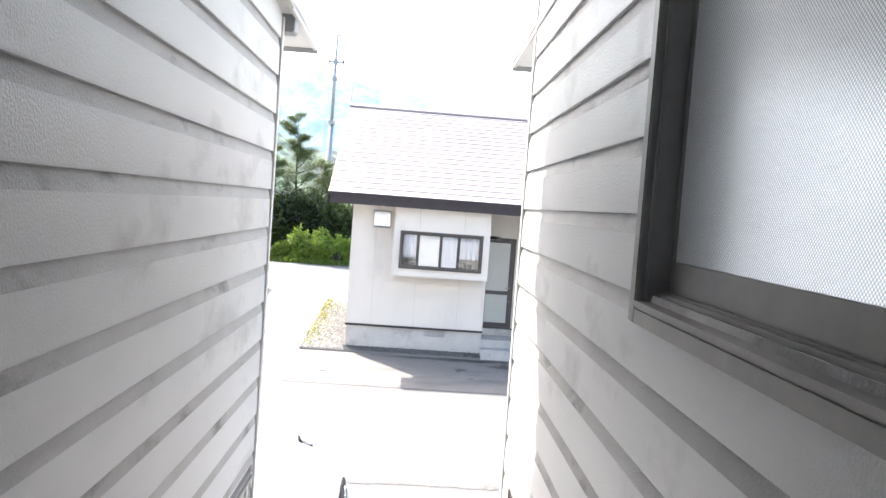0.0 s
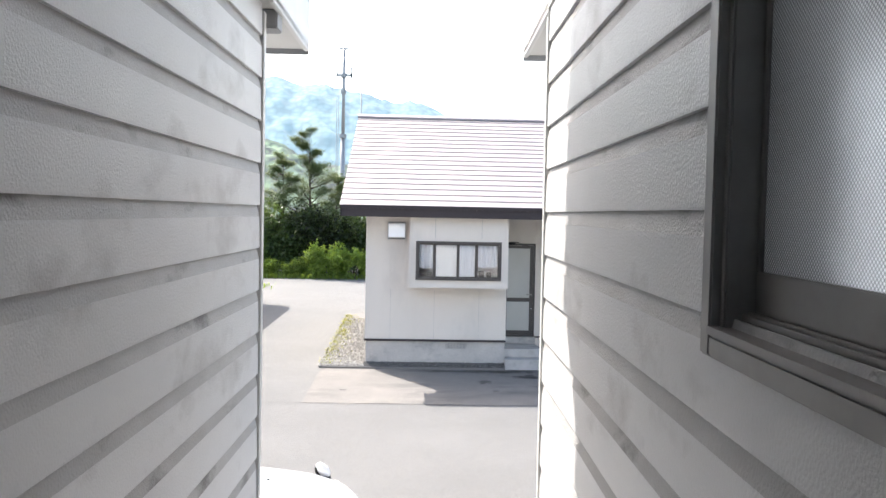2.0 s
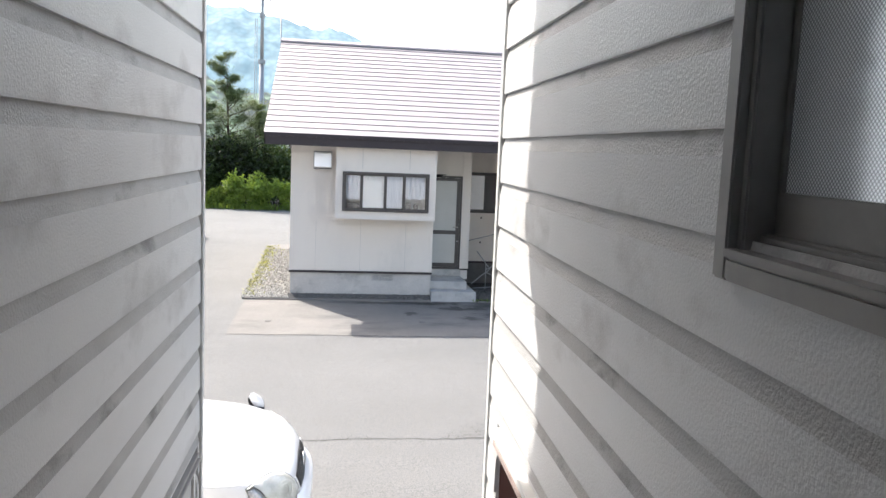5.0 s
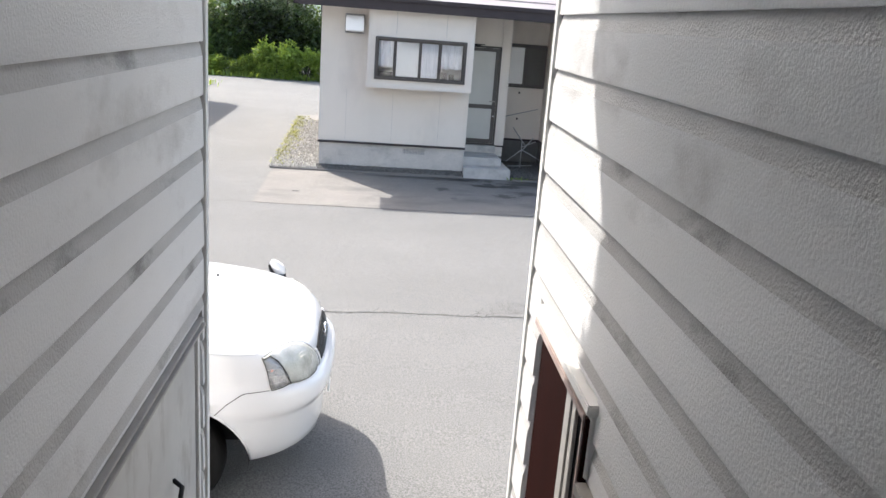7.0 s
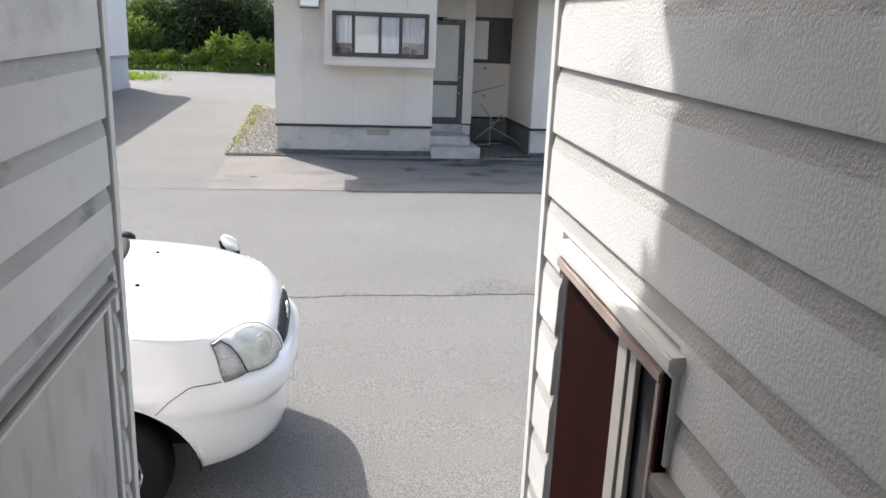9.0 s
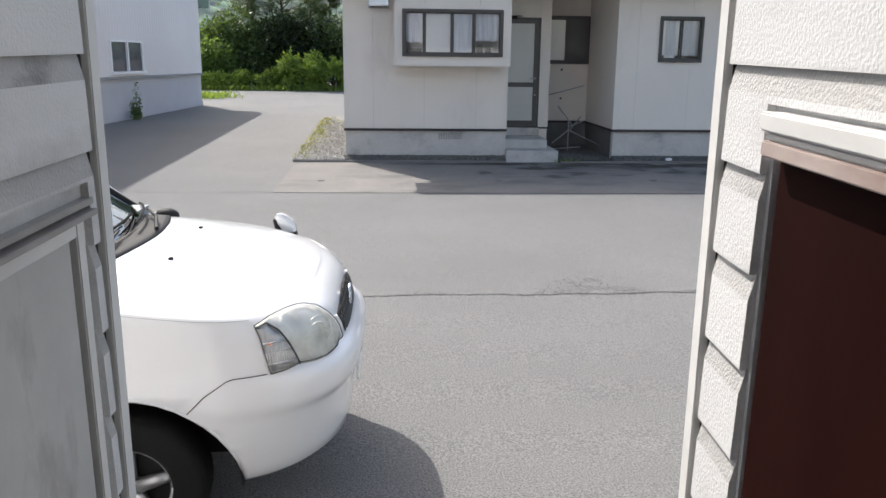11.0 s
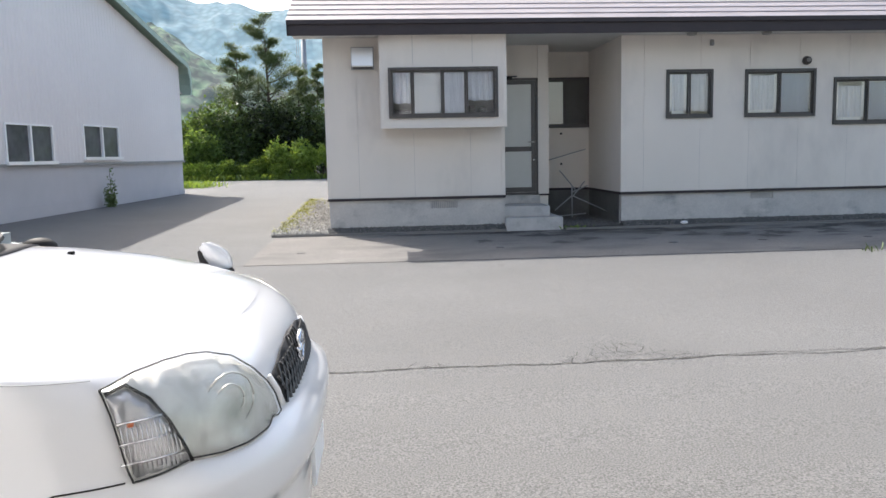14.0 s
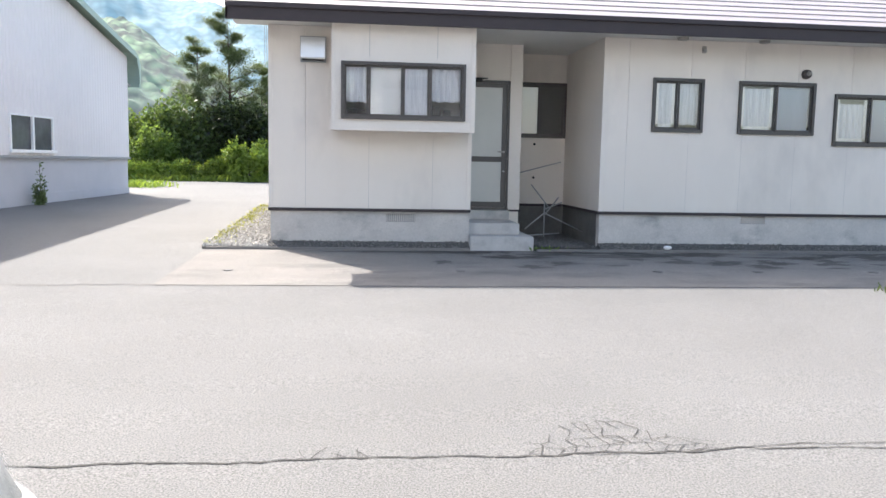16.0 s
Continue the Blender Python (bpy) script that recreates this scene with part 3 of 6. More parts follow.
def clad_window():
    y0, y1, z0, z1 = WINDOW
    t = thing("window_1", (WALL_R, y0, z0), "aluminium sliding window with patterned obscure glass", "window", kind="structure")
    inv = Matrix.Translation(-Vector(t.location))
    def p(nm, rows, m, label="", bevel=0.004, parent=None):
        bm = boxes(*rows, bevel=bevel)
        bm.transform(inv)
        return part(nm, bm, m, parent or t, label)
    w, out = 0.045, WALL_R - 0.022
    p("casing", [(out, core + 0.02, y0 - w, y0, z0 - w, z1 + w), (out, core + 0.02, y1, y1 + w, z0 - w, z1 + w),
                 (out, core + 0.02, y0, y1, z1, z1 + w)], CASING, "grey window surround")
    p("joint_cover", [(WALL_R - 0.012, core, 1.40, 1.46, 1.45, z0 - 0.09)], ALU_DARK, "dark vertical joint cover")
    p("apron_board", [(out, core + 0.02, y0, y1, z0 - w, z0 - 0.006)], CASING)
    x = core + 0.005
    p("window_frame", [(WALL_R - 0.004, x + 0.09, y0, y0 + 0.022, z0, z1), (WALL_R - 0.004, x + 0.09, y1 - 0.022, y1, z0, z1),
                       (WALL_R - 0.004, x + 0.09, y0, y1, z1 - 0.022, z1)], ALU)
    p("window_sill", [(WALL_R - 0.026, x + 0.02, y0, y1, z0 - 0.004, z0 + 0.010), (x + 0.02, x + 0.09, y0, y1, z0, z0 + 0.022)], ALU, "grooved aluminium sill", 0.0)
    for i, d in enumerate((0.004, 0.015, 0.070)):
        p("sill_rail", [(x + d, x + d + 0.007, y0 + 0.02, y1 - 0.02, z0 + 0.022, z0 + 0.034 + 0.004 * i)], ALU, "", 0.001)
    mid = (y0 + y1) / 2
    for a, b, d in ((mid - 0.03, y1 - 0.022, 0.028), (y0 + 0.022, mid + 0.03, 0.050)):
        xs, rail = x + d, z0 + 0.108
        sa, sb = (0.05, 0.014) if d < 0.04 else (0.014, 0.05)
        sash = p("sash", [(xs, xs + 0.018, a, b, z0 + 0.035, rail), (xs, xs + 0.018, a, b, z1 - 0.075, z1 - 0.025),
                          (xs, xs + 0.018, a, a + sa, rail, z1 - 0.075), (xs, xs + 0.018, b - sb, b, rail, z1 - 0.075)], ALU, "", 0.002)
        p("pane", [(xs + 0.006, xs + 0.011, a + sa, b - sb, rail, z1 - 0.075)], FROST, "dotted obscure glass", 0.0, sash)
    # dark lining added so that the pane's far edge turns dark
    p("reveal", [(x + 0.095, core + 0.20, y1 - 0.014, y1 - 0.002, z0, z1), (x + 0.095, core + 0.20, y0 + 0.002, y0 + 0.014, z0, z1)], ALU_DARK, "dark inner reveal", 0.0)
    # added pale room; a fill lamp in an unseen front opening brightens the pane
    far, near = core + 2.86, END_R - 0.16
    p("inner_room", [(core + 0.15, far, y0 - 0.9, y0 - 0.8, 2.0, 3.88), (core + 0.15, far, y0 - 0.9, near, 1.92, 2.0)], ROOMPALE, "pale room added behind the pane", 0.0)
    p("far_wall", [(far, far + 0.14, -5, near, -0.35, 3.86)], SIDING, "", 0.0)
    fill_data = bpy.data.lights.new("pane_fill_lamp", 'AREA')
    fill_data.shape, fill_data.size, fill_data.size_y, fill_data.energy, fill_data.color = 'RECTANGLE', 2.2, 1.6, 27.0, (0.90, 0.95, 1.0)
    lamp = new("pane_fill_lamp", fill_data)
    lamp.matrix_world = look((core + 1.6, near - 0.01, 2.95), (core + 1.6, near - 2.0, 2.95))


clad_window()


def clad_doorway():
    y0, y1, z0, z1 = DOORWAY
    t = thing("door_1", (WALL_R, y0, foot), "open doorway in white casing with red-brown inner door", "doorway", kind="structure")
    inv = Matrix.Translation(-Vector(t.location))
    def p(nm, rows, m, label="", bevel=0.004):
        bm = boxes(*rows, bevel=bevel)
        bm.transform(inv)
        return part(nm, bm, m, t, label)
    out = WALL_R - 0.03
    p("head_casing", [(out, core + 0.02, y0 - 0.05, y1 + 0.005, z1 + 0.012, z1 + 0.045), (out + 0.012, core + 0.02, y0 - 0.04, y1, z1 - 0.004, z1 + 0.012)], TRIM, "white drip casing")
    p("lintel", [(out + 0.006, core + 0.12, y0, y1, z1 - 0.032, z1 - 0.004)], WOODLINT, "worn wooden lintel", 0.003)
    p("casing_side", [(WALL_R - 0.012, core + 0.02, y0 - 0.038, y0 - 0.024, z1 - 0.19, z1 + 0.012), (core - 0.006, core + 0.02, y0 - 0.035, y0 - 0.02, foot, z1 - 0.19)], TRIM, "white side casing")
    p("jamb", [(out + 0.008, core + 0.12, y0 - 0.024, y0, z1 - 0.215, z1 - 0.004), (core, core + 0.12, y0 - 0.02, y0, foot, z1 - 0.215)], RUST, "dark red-brown jamb")
    p("jamb_edge", [(out + 0.004, out + 0.012, y0 - 0.006, y0 + 0.012, foot, z1 - 0.03)], WOODLINT, "", 0.002)
    p("side_rail", [(out - 0.005, core, y0 - 0.75, y0 - 0.03, z1 - 0.24, z1 - 0.20), (out + 0.01, core, y0 - 0.75, y0 - 0.03, z1 - 0.275, z1 - 0.24)], ALU, "grey metal rail beside the doorway")
    x = core - 0.004
    p("door_leaf", [(x, x + 0.035, y0 + 0.30, y1 - 0.002, foot + 0.03, z1 - 0.03)], RUST, "dark red-brown door leaf", 0.003)
    p("stile", [(x - 0.012, x + 0.004, y0 + 0.24, y0 + 0.30, foot + 0.03, z1 - 0.03)], CASING, "pale metal stile", 0.002)
    p("stile_edge", [(x - 0.006, x + 0.006, y0 + 0.195, y0 + 0.236, foot + 0.03, z1 - 0.03)], CASING, "", 0.002)
    p("glass_strip", [(x + 0.012, x + 0.02, y0, y0 + 0.20, foot + 0.03, z1 - 0.03)], DARKROOM, "dark glass strip", 0.0)
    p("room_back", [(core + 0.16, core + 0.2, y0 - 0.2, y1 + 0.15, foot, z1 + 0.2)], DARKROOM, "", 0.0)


clad_doorway()


def hatch():
    y0, y1, z0, z1 = HATCH
    t = thing("service_door", (WALL_L, y0, foot), "weathered pale sheet-metal service door under a drip cap", "door")
    inv = Matrix.Translation(-Vector(t.location))
    def p(nm, rows, m, label="", bevel=0.003):
        bm = boxes(*rows, bevel=bevel)
        bm.transform(inv)
        return part(nm, bm, m, t, label)
    x = bx1
    p("leaf", [(x - 0.05, x + 0.004, y0, y1 - 0.02, foot + 0.02, z1 - 0.012)], DOORPANEL, "stained pale door leaf")
    p("edge_strip", [(x - 0.05, x - 0.006, y1 - 0.02, y1, foot, z1)], BLACK, "dark door gap")
    p("door_frame", [(x - 0.02, x + 0.012, y1, y1 + 0.036, foot, z1 + 0.02), (x - 0.02, x + 0.012, y0 - 0.04, y0, foot, z1 + 0.02), (x - 0.02, x + 0.012, y0, y1, z1 - 0.012, z1 + 0.02)], TRIM, "white door frame")
    p("drip_cap", [(x - 0.02, x + 0.030, y0 - 0.08, END_L, z1 + 0.022, z1 + 0.034), (x - 0.02, x + 0.022, y0 - 0.08, END_L, z1 + 0.044, z1 + 0.058)], CASING, "double metal drip cap", 0.002)
    bm = bmesh.new()
    tube(bm, [(x + 0.004, 4.33, 1.075), (x + 0.04, 4.31, 1.06), (x + 0.045, 4.24, 1.02)], 0.009)
    bm.transform(inv)
    part("handle", bm, BLACK, t, "small black lever handle", True)


hatch()


def swing(ob, x, end, turn, fall=0.0):
    """Turn a piece with its clad wall about the wall's yard corner, and let it follow the laps' fall."""
    pivot = Vector((x, end, 0))
    ob.location.z += fall * (ob.location.y - end)
    ob.rotation_euler.x += fall
    loc = Matrix.Rotation(turn, 4, 'Z') @ (Vector(ob.location) - pivot) + pivot
    ob.location = loc
    ob.rotation_euler.z += turn


for ob in list(scene.objects):
    if ob.parent is None and ob.name in ("wall_left", "eave_left", "eave_bracket"):
        swing(ob, WALL_L, END_L, TURN_L)
    if ob.parent is None and ob.name == "service_door":
        swing(ob, WALL_L, END_L, TURN_L, FALL)
    if ob.parent is None and ob.name in ("wall_right", "eave_right"):
        swing(ob, WALL_R, END_R, TURN_R)
    if ob.parent is None and ob.name in ("window_1", "door_1"):
        swing(ob, WALL_R, END_R, TURN_R, FALL)


# ---- the house opposite ----
FY, HX0, HX1 = 17.475, -2.17, 11.0
PLZ, TOPZ = 0.572, 3.13
house = thing("house", (HX0, FY, 0), "single-storey house with pale panel walls and brown metal roof", "house")
HINV = Matrix.Translation(-Vector(house.location))


def hp(name, rows_or_bm, m, label="", bevel=0.0, parent=None, smooth=False):
    bm = rows_or_bm if isinstance(rows_or_bm, bmesh.types.BMesh) else boxes(*rows_or_bm, bevel=bevel)
    bm.transform(HINV)
    return part(name, bm, m, parent or house, label, smooth)


W1, W2, W3 = (3.405, 4.195, 1.78, 2.572), (4.745, 5.96, 1.777, 2.562), (6.275, 7.488, 1.63, 2.414)
W4 = (8.9, 9.7, 1.65, 2.42)
NOOK0, NOOKX, NOOK1, DOORY, NOOKY = 0.705, 1.66, 2.66, 18.57, 19.57
# inner core so that no light leaks through
hp("wall_core", [(HX0 + 0.01, 0.69, FY + 0.03, FY + 0.13, a, b) for a, b in ((PLZ, 1.7), (3.1, 3.2))] +
   [(HX0 + 0.01, -1.2, FY + 0.03, FY + 0.13, 1.7, 3.1), (0.6, 0.69, FY + 0.03, FY + 0.13, 1.7, 3.1)] +
   [(a, b, FY + 0.03, FY + 0.13, c, d) for a, b, c, d in rects(NOOK1 + 0.01, HX1, PLZ, 3.2, [W1, W2, W3, W4])] +
   [(HX0, HX0 + 0.12, FY + 0.13, 26.6, PLZ, 3.2), (HX1 - 0.12, HX1, FY, 26.6, PLZ, 3.2), (HX0, HX1, 26.5, 26.6, PLZ, 3.2)], WALL)
SEAMS_L = [HX0, -1.667, -0.768, 0.152, NOOK0]
SEAMS_R = [NOOK1, 3.036, 3.99, 4.828, 5.68, 6.54, 7.405, 8.25, 9.05, 9.9, HX1]
for seams, holes in ((SEAMS_L, [(-1.22, 0.63, 1.76, 3.06)]), (SEAMS_R, [W1, W2, W3, W4])):
    for a, b in zip(seams, seams[1:]):
        rs = rects(a + 0.002, b - 0.002, PLZ, TOPZ, holes)
        for p_, q_, r_, s_ in rs:
            hp("wall_panel", [(p_, q_, FY, FY + 0.03, r_, s_)], WALL)
    for s_ in seams[1:-1]:
        hp("seam_backing", [(s_ - 0.006, s_ + 0.006, FY + 0.002, FY + 0.029, PLZ + 0.01, 1.6)], SEAM)
# corner trims of the wall
hp("corner_trim", [(HX0 - 0.012, HX0 + 0.045, FY - 0.012, FY + 0.03, PLZ, TOPZ)], WALL, "pale corner trim", 0.003)
hp("corner_trim", [(NOOK1 - 0.012, NOOK1 + 0.05, FY - 0.012, FY + 0.03, PLZ, TOPZ)], WALL, "", 0.003)
hp("corner_trim", [(NOOK0 - 0.05, NOOK0 + 0.012, FY - 0.012, FY + 0.03, PLZ, 1.69)], WALL, "", 0.003)
# dark drip line over the plinth, and plinth
hp("base_flashing", [(HX0 - 0.02, NOOK0 + 0.014, FY - 0.03, FY + 0.02, PLZ - 0.03, PLZ + 0.012), (NOOK1 - 0.02, HX1, FY - 0.03, FY + 0.02, PLZ - 0.03, PLZ + 0.012),
                     (NOOK1 - 0.03, NOOK1 - 0.012, FY + 0.02, NOOKY, PLZ - 0.03, PLZ + 0.012), (NOOKX + 0.012, NOOK1 - 0.03, NOOKY - 0.03, NOOKY, PLZ - 0.03, PLZ + 0.012)], BROWN, "dark brown base flashing", 0.004)
VENTS = [(-0.512, -0.085, 0.395, 0.508), (4.885, 5.285, 0.42, 0.535)]
PLINTH = ([(a, b, FY + 0.012, FY + 0.15, c, d) for a, b, c, d in rects(HX0 + 0.01, NOOK0, -0.1, PLZ - 0.03, VENTS)] +
   [(a, b, FY + 0.012, FY + 0.15, c, d) for a, b, c, d in rects(NOOK1 + 0.01, HX1, -0.1, PLZ - 0.03, VENTS)] +
   [(NOOK1 + 0.002, NOOK1 + 0.15, FY + 0.15, NOOKY, -0.1, PLZ - 0.03), (NOOKX, NOOK1, NOOKY + 0.01, NOOKY + 0.1, -0.1, PLZ - 0.03), (NOOK0 - 0.1, NOOKX - 0.01, DOORY + 0.012, DOORY + 0.1, -0.1, PLZ - 0.06),
    (NOOKX - 0.1, NOOKX - 0.01, DOORY + 0.1, NOOKY, -0.1, PLZ - 0.03)])
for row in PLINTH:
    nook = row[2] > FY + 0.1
    hp("plinth", [row], CONCRETE_DARK if nook else CONCRETE, "dark concrete plinth in the nook" if nook else "stained concrete plinth")
for v in VENTS:
    g = hp("plinth_vent", [(v[0], v[1], FY + 0.05, FY + 0.06, v[2], v[3])], GREYPIPE, "grey slatted plinth vent")
    n = 14
    for i in range(n):
        x = v[0] + (v[1] - v[0]) * (i + 0.5) / n
        hp("slat", [(x - 0.009, x + 0.009, FY + 0.02, FY + 0.05, v[2] + 0.006, v[3] - 0.006)], CONCRETE, parent=g)

# bay box with its window
BY, BX0, BX1, BZ0, BZ1 = 17.02, -1.295, 0.685, 1.68, 3.11
BW = (-1.165, 0.548, 1.835, 2.612)
BAY = ([(a, b, BY, BY + 0.04, c, d) for a, b, c, d in rects(BX0 + 0.055, BX1 - 0.055, BZ0 + 0.05, BZ1, [BW])] +
   [(BX0 + 0.012, BX0 + 0.05, BY + 0.04, FY, BZ0 + 0.012, BZ1), (BX1 - 0.05, BX1 - 0.012, BY + 0.04, FY, BZ0 + 0.012, BZ1),
    (BX0 + 0.05, BX1 - 0.05, BY + 0.04, FY + 0.1, BZ0 + 0.012, BZ0 + 0.05), (BX0 + 0.05, BX1 - 0.05, BY + 0.04, FY + 0.1, BZ1 - 0.04, BZ1)])
for row in BAY:
    hp("bay_panel", [row], WALL, "pale bay panel")
hp("bay_trim", [(BX0, BX0 + 0.06, BY - 0.012, BY + 0.05, BZ0, BZ1), (BX1 - 0.06, BX1, BY - 0.012, BY + 0.05, BZ0, BZ1), (BX0 + 0.06, BX1 - 0.06, BY - 0.012, BY + 0.05, BZ0, BZ0 + 0.055)], WALL, "pale bay corner trim", 0.004)
for x in (-0.78, 0.15):
    hp("seam_backing", [(x - 0.004, x + 0.004, BY - 0.002, BY + 0.01, 2.68, BZ1 - 0.01)], SEAM)


def house_window(name, w, y, label, splits, curtains, pale=False, m=0.3, pane_sheets={}):
    """A dark framed sliding window with sashes, panes, curtains and a closed room behind."""
    x0, x1, z0, z1 = w
    t = thing(name, (x0, y, z0), label, "window", kind="structure")
    inv = Matrix.Translation(-Vector(t.location))
    def p(nm, rows, m, lab="", bevel=0.0, parent=None):
        bm = rows if isinstance(rows, bmesh.types.BMesh) else boxes(*rows, bevel=bevel)
        bm.transform(inv)
        return part(nm, bm, m, parent or t, lab)
    f = 0.045
    p("window_frame", [(x0, x0 + f, y - 0.035, y + 0.10, z0, z1), (x1 - f, x1, y - 0.035, y + 0.10, z0, z1), (x0 + f, x1 - f, y - 0.035, y + 0.10, z1 - f, z1), (x0 + f, x1 - f, y - 0.04, y + 0.10, z0, z0 + f)], ALU_DARK, "dark bronze frame", 0.004)
    xs = [x0 + f, *splits, x1 - f]
    for i, (a, b) in enumerate(zip(xs, xs[1:])):
        d = 0.0 if i % 2 else 0.025
        s = 0.028
        sm = ALU_DARK
        sash = p("sash", [(a, a + s, y + d, y + d + 0.02, z0 + f, z1 - f), (b - s, b, y + d, y + d + 0.02, z0 + f, z1 - f), (a + s, b - s, y + d, y + d + 0.02, z0 + f, z0 + f + s), (a + s, b - s, y + d, y + d + 0.02, z1 - f - s, z1 - f)], sm, "", 0.002)
        if pale and i != 1:
            s2 = 0.045
            p("inner_frame", [(a + s, a + s + s2, y + 0.049, y + 0.054, z0 + f + s, z1 - f - s), (b - s - s2, b - s, y + 0.049, y + 0.054, z0 + f + s, z1 - f - s), (a + s, b - s, y + 0.049, y + 0.054, z0 + f + s, z0 + f + s + 0.05)], PVC, "white inner frame")
        g = p("pane", [(a + s, b - s, y + d + 0.008, y + d + 0.012, z0 + f + s, z1 - f - s)], GLASS, "", 0.0, sash)
        g.visible_shadow = False
        # sheet gives the pane its tone; white ones stand in for reflections
        if i in pane_sheets:
            p("blind", [(a + s, b - s, y + 0.055, y + 0.06, z0 + f + s + 0.004, z1 - f - s - 0.004)], pane_sheets[i], "plain sheet behind the pane")
    rnd = random.Random(int(x0 * 1000) & 0xffff)
    for a, b, c, d in curtains:
        bm = bmesh.new()
        n = max(8, int((b - a) / 0.018))
        cols = []
        for i in range(n + 1):
            x = a + (b - a) * i / n
            yy = y + 0.066 + 0.010 * math.sin(i * 1.15 + rnd.uniform(-0.4, 0.4))
            cols.append((bm.verts.new((x, yy, c + 0.008 * math.sin(i * 0.7))), bm.verts.new((x, yy, d))))
        for p0, p1 in zip(cols, cols[1:]):
            bm.faces.new((p0[0], p1[0], p1[1], p0[1]))
        ob = p("curtain", bm, CURTAIN, "gathered white lace curtain")
        mod = ob.modifiers.new("cloth", 'SOLIDIFY')
        mod.thickness = 0.003
    p("back_wall", [(x0 - m + 0.03, x1 + m - 0.03, y + 0.42, y + 0.44, z0 - m + 0.03, z1 + m - 0.03)], ROOMPALE)
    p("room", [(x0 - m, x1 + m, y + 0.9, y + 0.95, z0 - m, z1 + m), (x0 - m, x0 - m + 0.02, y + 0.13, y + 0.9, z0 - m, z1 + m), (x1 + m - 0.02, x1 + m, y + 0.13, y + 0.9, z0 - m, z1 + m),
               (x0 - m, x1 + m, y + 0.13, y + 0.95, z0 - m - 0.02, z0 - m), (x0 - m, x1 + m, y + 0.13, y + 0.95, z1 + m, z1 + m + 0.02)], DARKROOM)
    return t, p


# second pane: a white sheet stands in for a bright building's reflection
house_window("window_bay", BW, BY, "wide dark-framed kitchen window with lace curtains", [-0.79, -0.32, 0.05],
             [(-1.12, -0.79, 2.07, 2.56), (-0.77, -0.56, 1.90, 2.57), (-0.55, -0.33, 1.90, 2.57), (0.07, 0.50, 2.10, 2.55)], False, 0.06, {1: PVC, 2: CURTAIN})
house_window("window_bath", W1, FY, "small dark-framed sliding window with ribbed lace curtain", [3.80], [(3.44, 3.79, 1.86, 2.54), (3.80, 4.16, 1.90, 2.54)], True)
house_window("window_room", W2, FY, "dark-framed sliding window with lace curtain inside", [5.345], [(4.77, 5.32, 1.88, 2.46), (5.34, 5.92, 1.90, 2.50)], True, 0.3, {1: SCREEN})
house_window("window_room_low", W3, FY, "dark-framed sliding window set a little lower", [6.875], [(6.30, 6.84, 1.74, 2.27), (6.86, 7.45, 1.74, 2.36)], True, 0.3, {1: SCREEN})
house_window("window_end", W4, FY, "dark-framed sliding window near the house end", [9.3], [(8.95, 9.6, 1.75, 2.36)], True)

# things seen through the bay window
for a_, b_, c_ in ((0.10, 0.22, 2.03), (0.26, 0.36, 2.0), (-1.08, -0.82, 1.98)):
    hp("ledge_jar", [(a_, b_, BY + 0.12, BY + 0.2, 1.895, c_)], ALU_DARK, "dark jar on the window ledge", 0.01)

# recessed entrance: door wall, post, back wall and return wall
hp("door_wall", [(a, b, DOORY, DOORY + 0.1, c, d) for a, b, c, d in rects(NOOK0 - 0.1, NOOKX, 0.3, 3.2, [(0.74, 1.478, 0.3, 2.57)])], WALL, "pale panel wall beside the door")
hp("door_post", [(1.478, NOOKX + 0.012, DOORY - 0.02, DOORY + 0.02, PLZ - 0.04, 3.2)], WALL, "pale corner post", 0.004)
hp("post_foot", [(1.478, NOOKX + 0.02, DOORY - 0.03, DOORY + 0.02, PLZ - 0.07, PLZ - 0.04)], BROWN)
hp("nook_side", [(NOOKX - 0.1, NOOKX, DOORY + 0.1, NOOKY + 0.1, PLZ - 0.04, 3.2)], WALL)
hp("nook_return", [(NOOK1, NOOK1 + 0.1, FY + 0.03, NOOKY, PLZ, 3.2)], WALL, "pale return wall")
hp("bay_return", [(NOOK0 - 0.1, NOOK0 - 0.002, FY + 0.03, DOORY, -0.1, 3.2)], WALL)
NW = (1.75, 2.66, 1.72, 2.66)
hp("nook_wall", [(a, b, NOOKY, NOOKY + 0.1, c, d) for a, b, c, d in rects(NOOKX, NOOK1, PLZ, 3.2, [NW])], WALL, "pale back wall of the entrance nook")
# left sash: the sunlit siding's reflection put in as a white sheet
house_window("window_nook", NW, NOOKY, "dark-framed window in the entrance nook, one sash screened", [2.20], [], False, 0.3, {0: PVC, 1: INSECT})
hp("window_screen", [(2.23, 2.62, NOOKY + 0.03, NOOKY + 0.045, 1.76, 2.62)], mat("screen_mesh", (0.10, 0.10, 0.10), 0.8, var=(0.06, 0.06, 0.06), scale=20, amount=0.7, stretch=(8, 1, 0.2)), "dark insect screen")


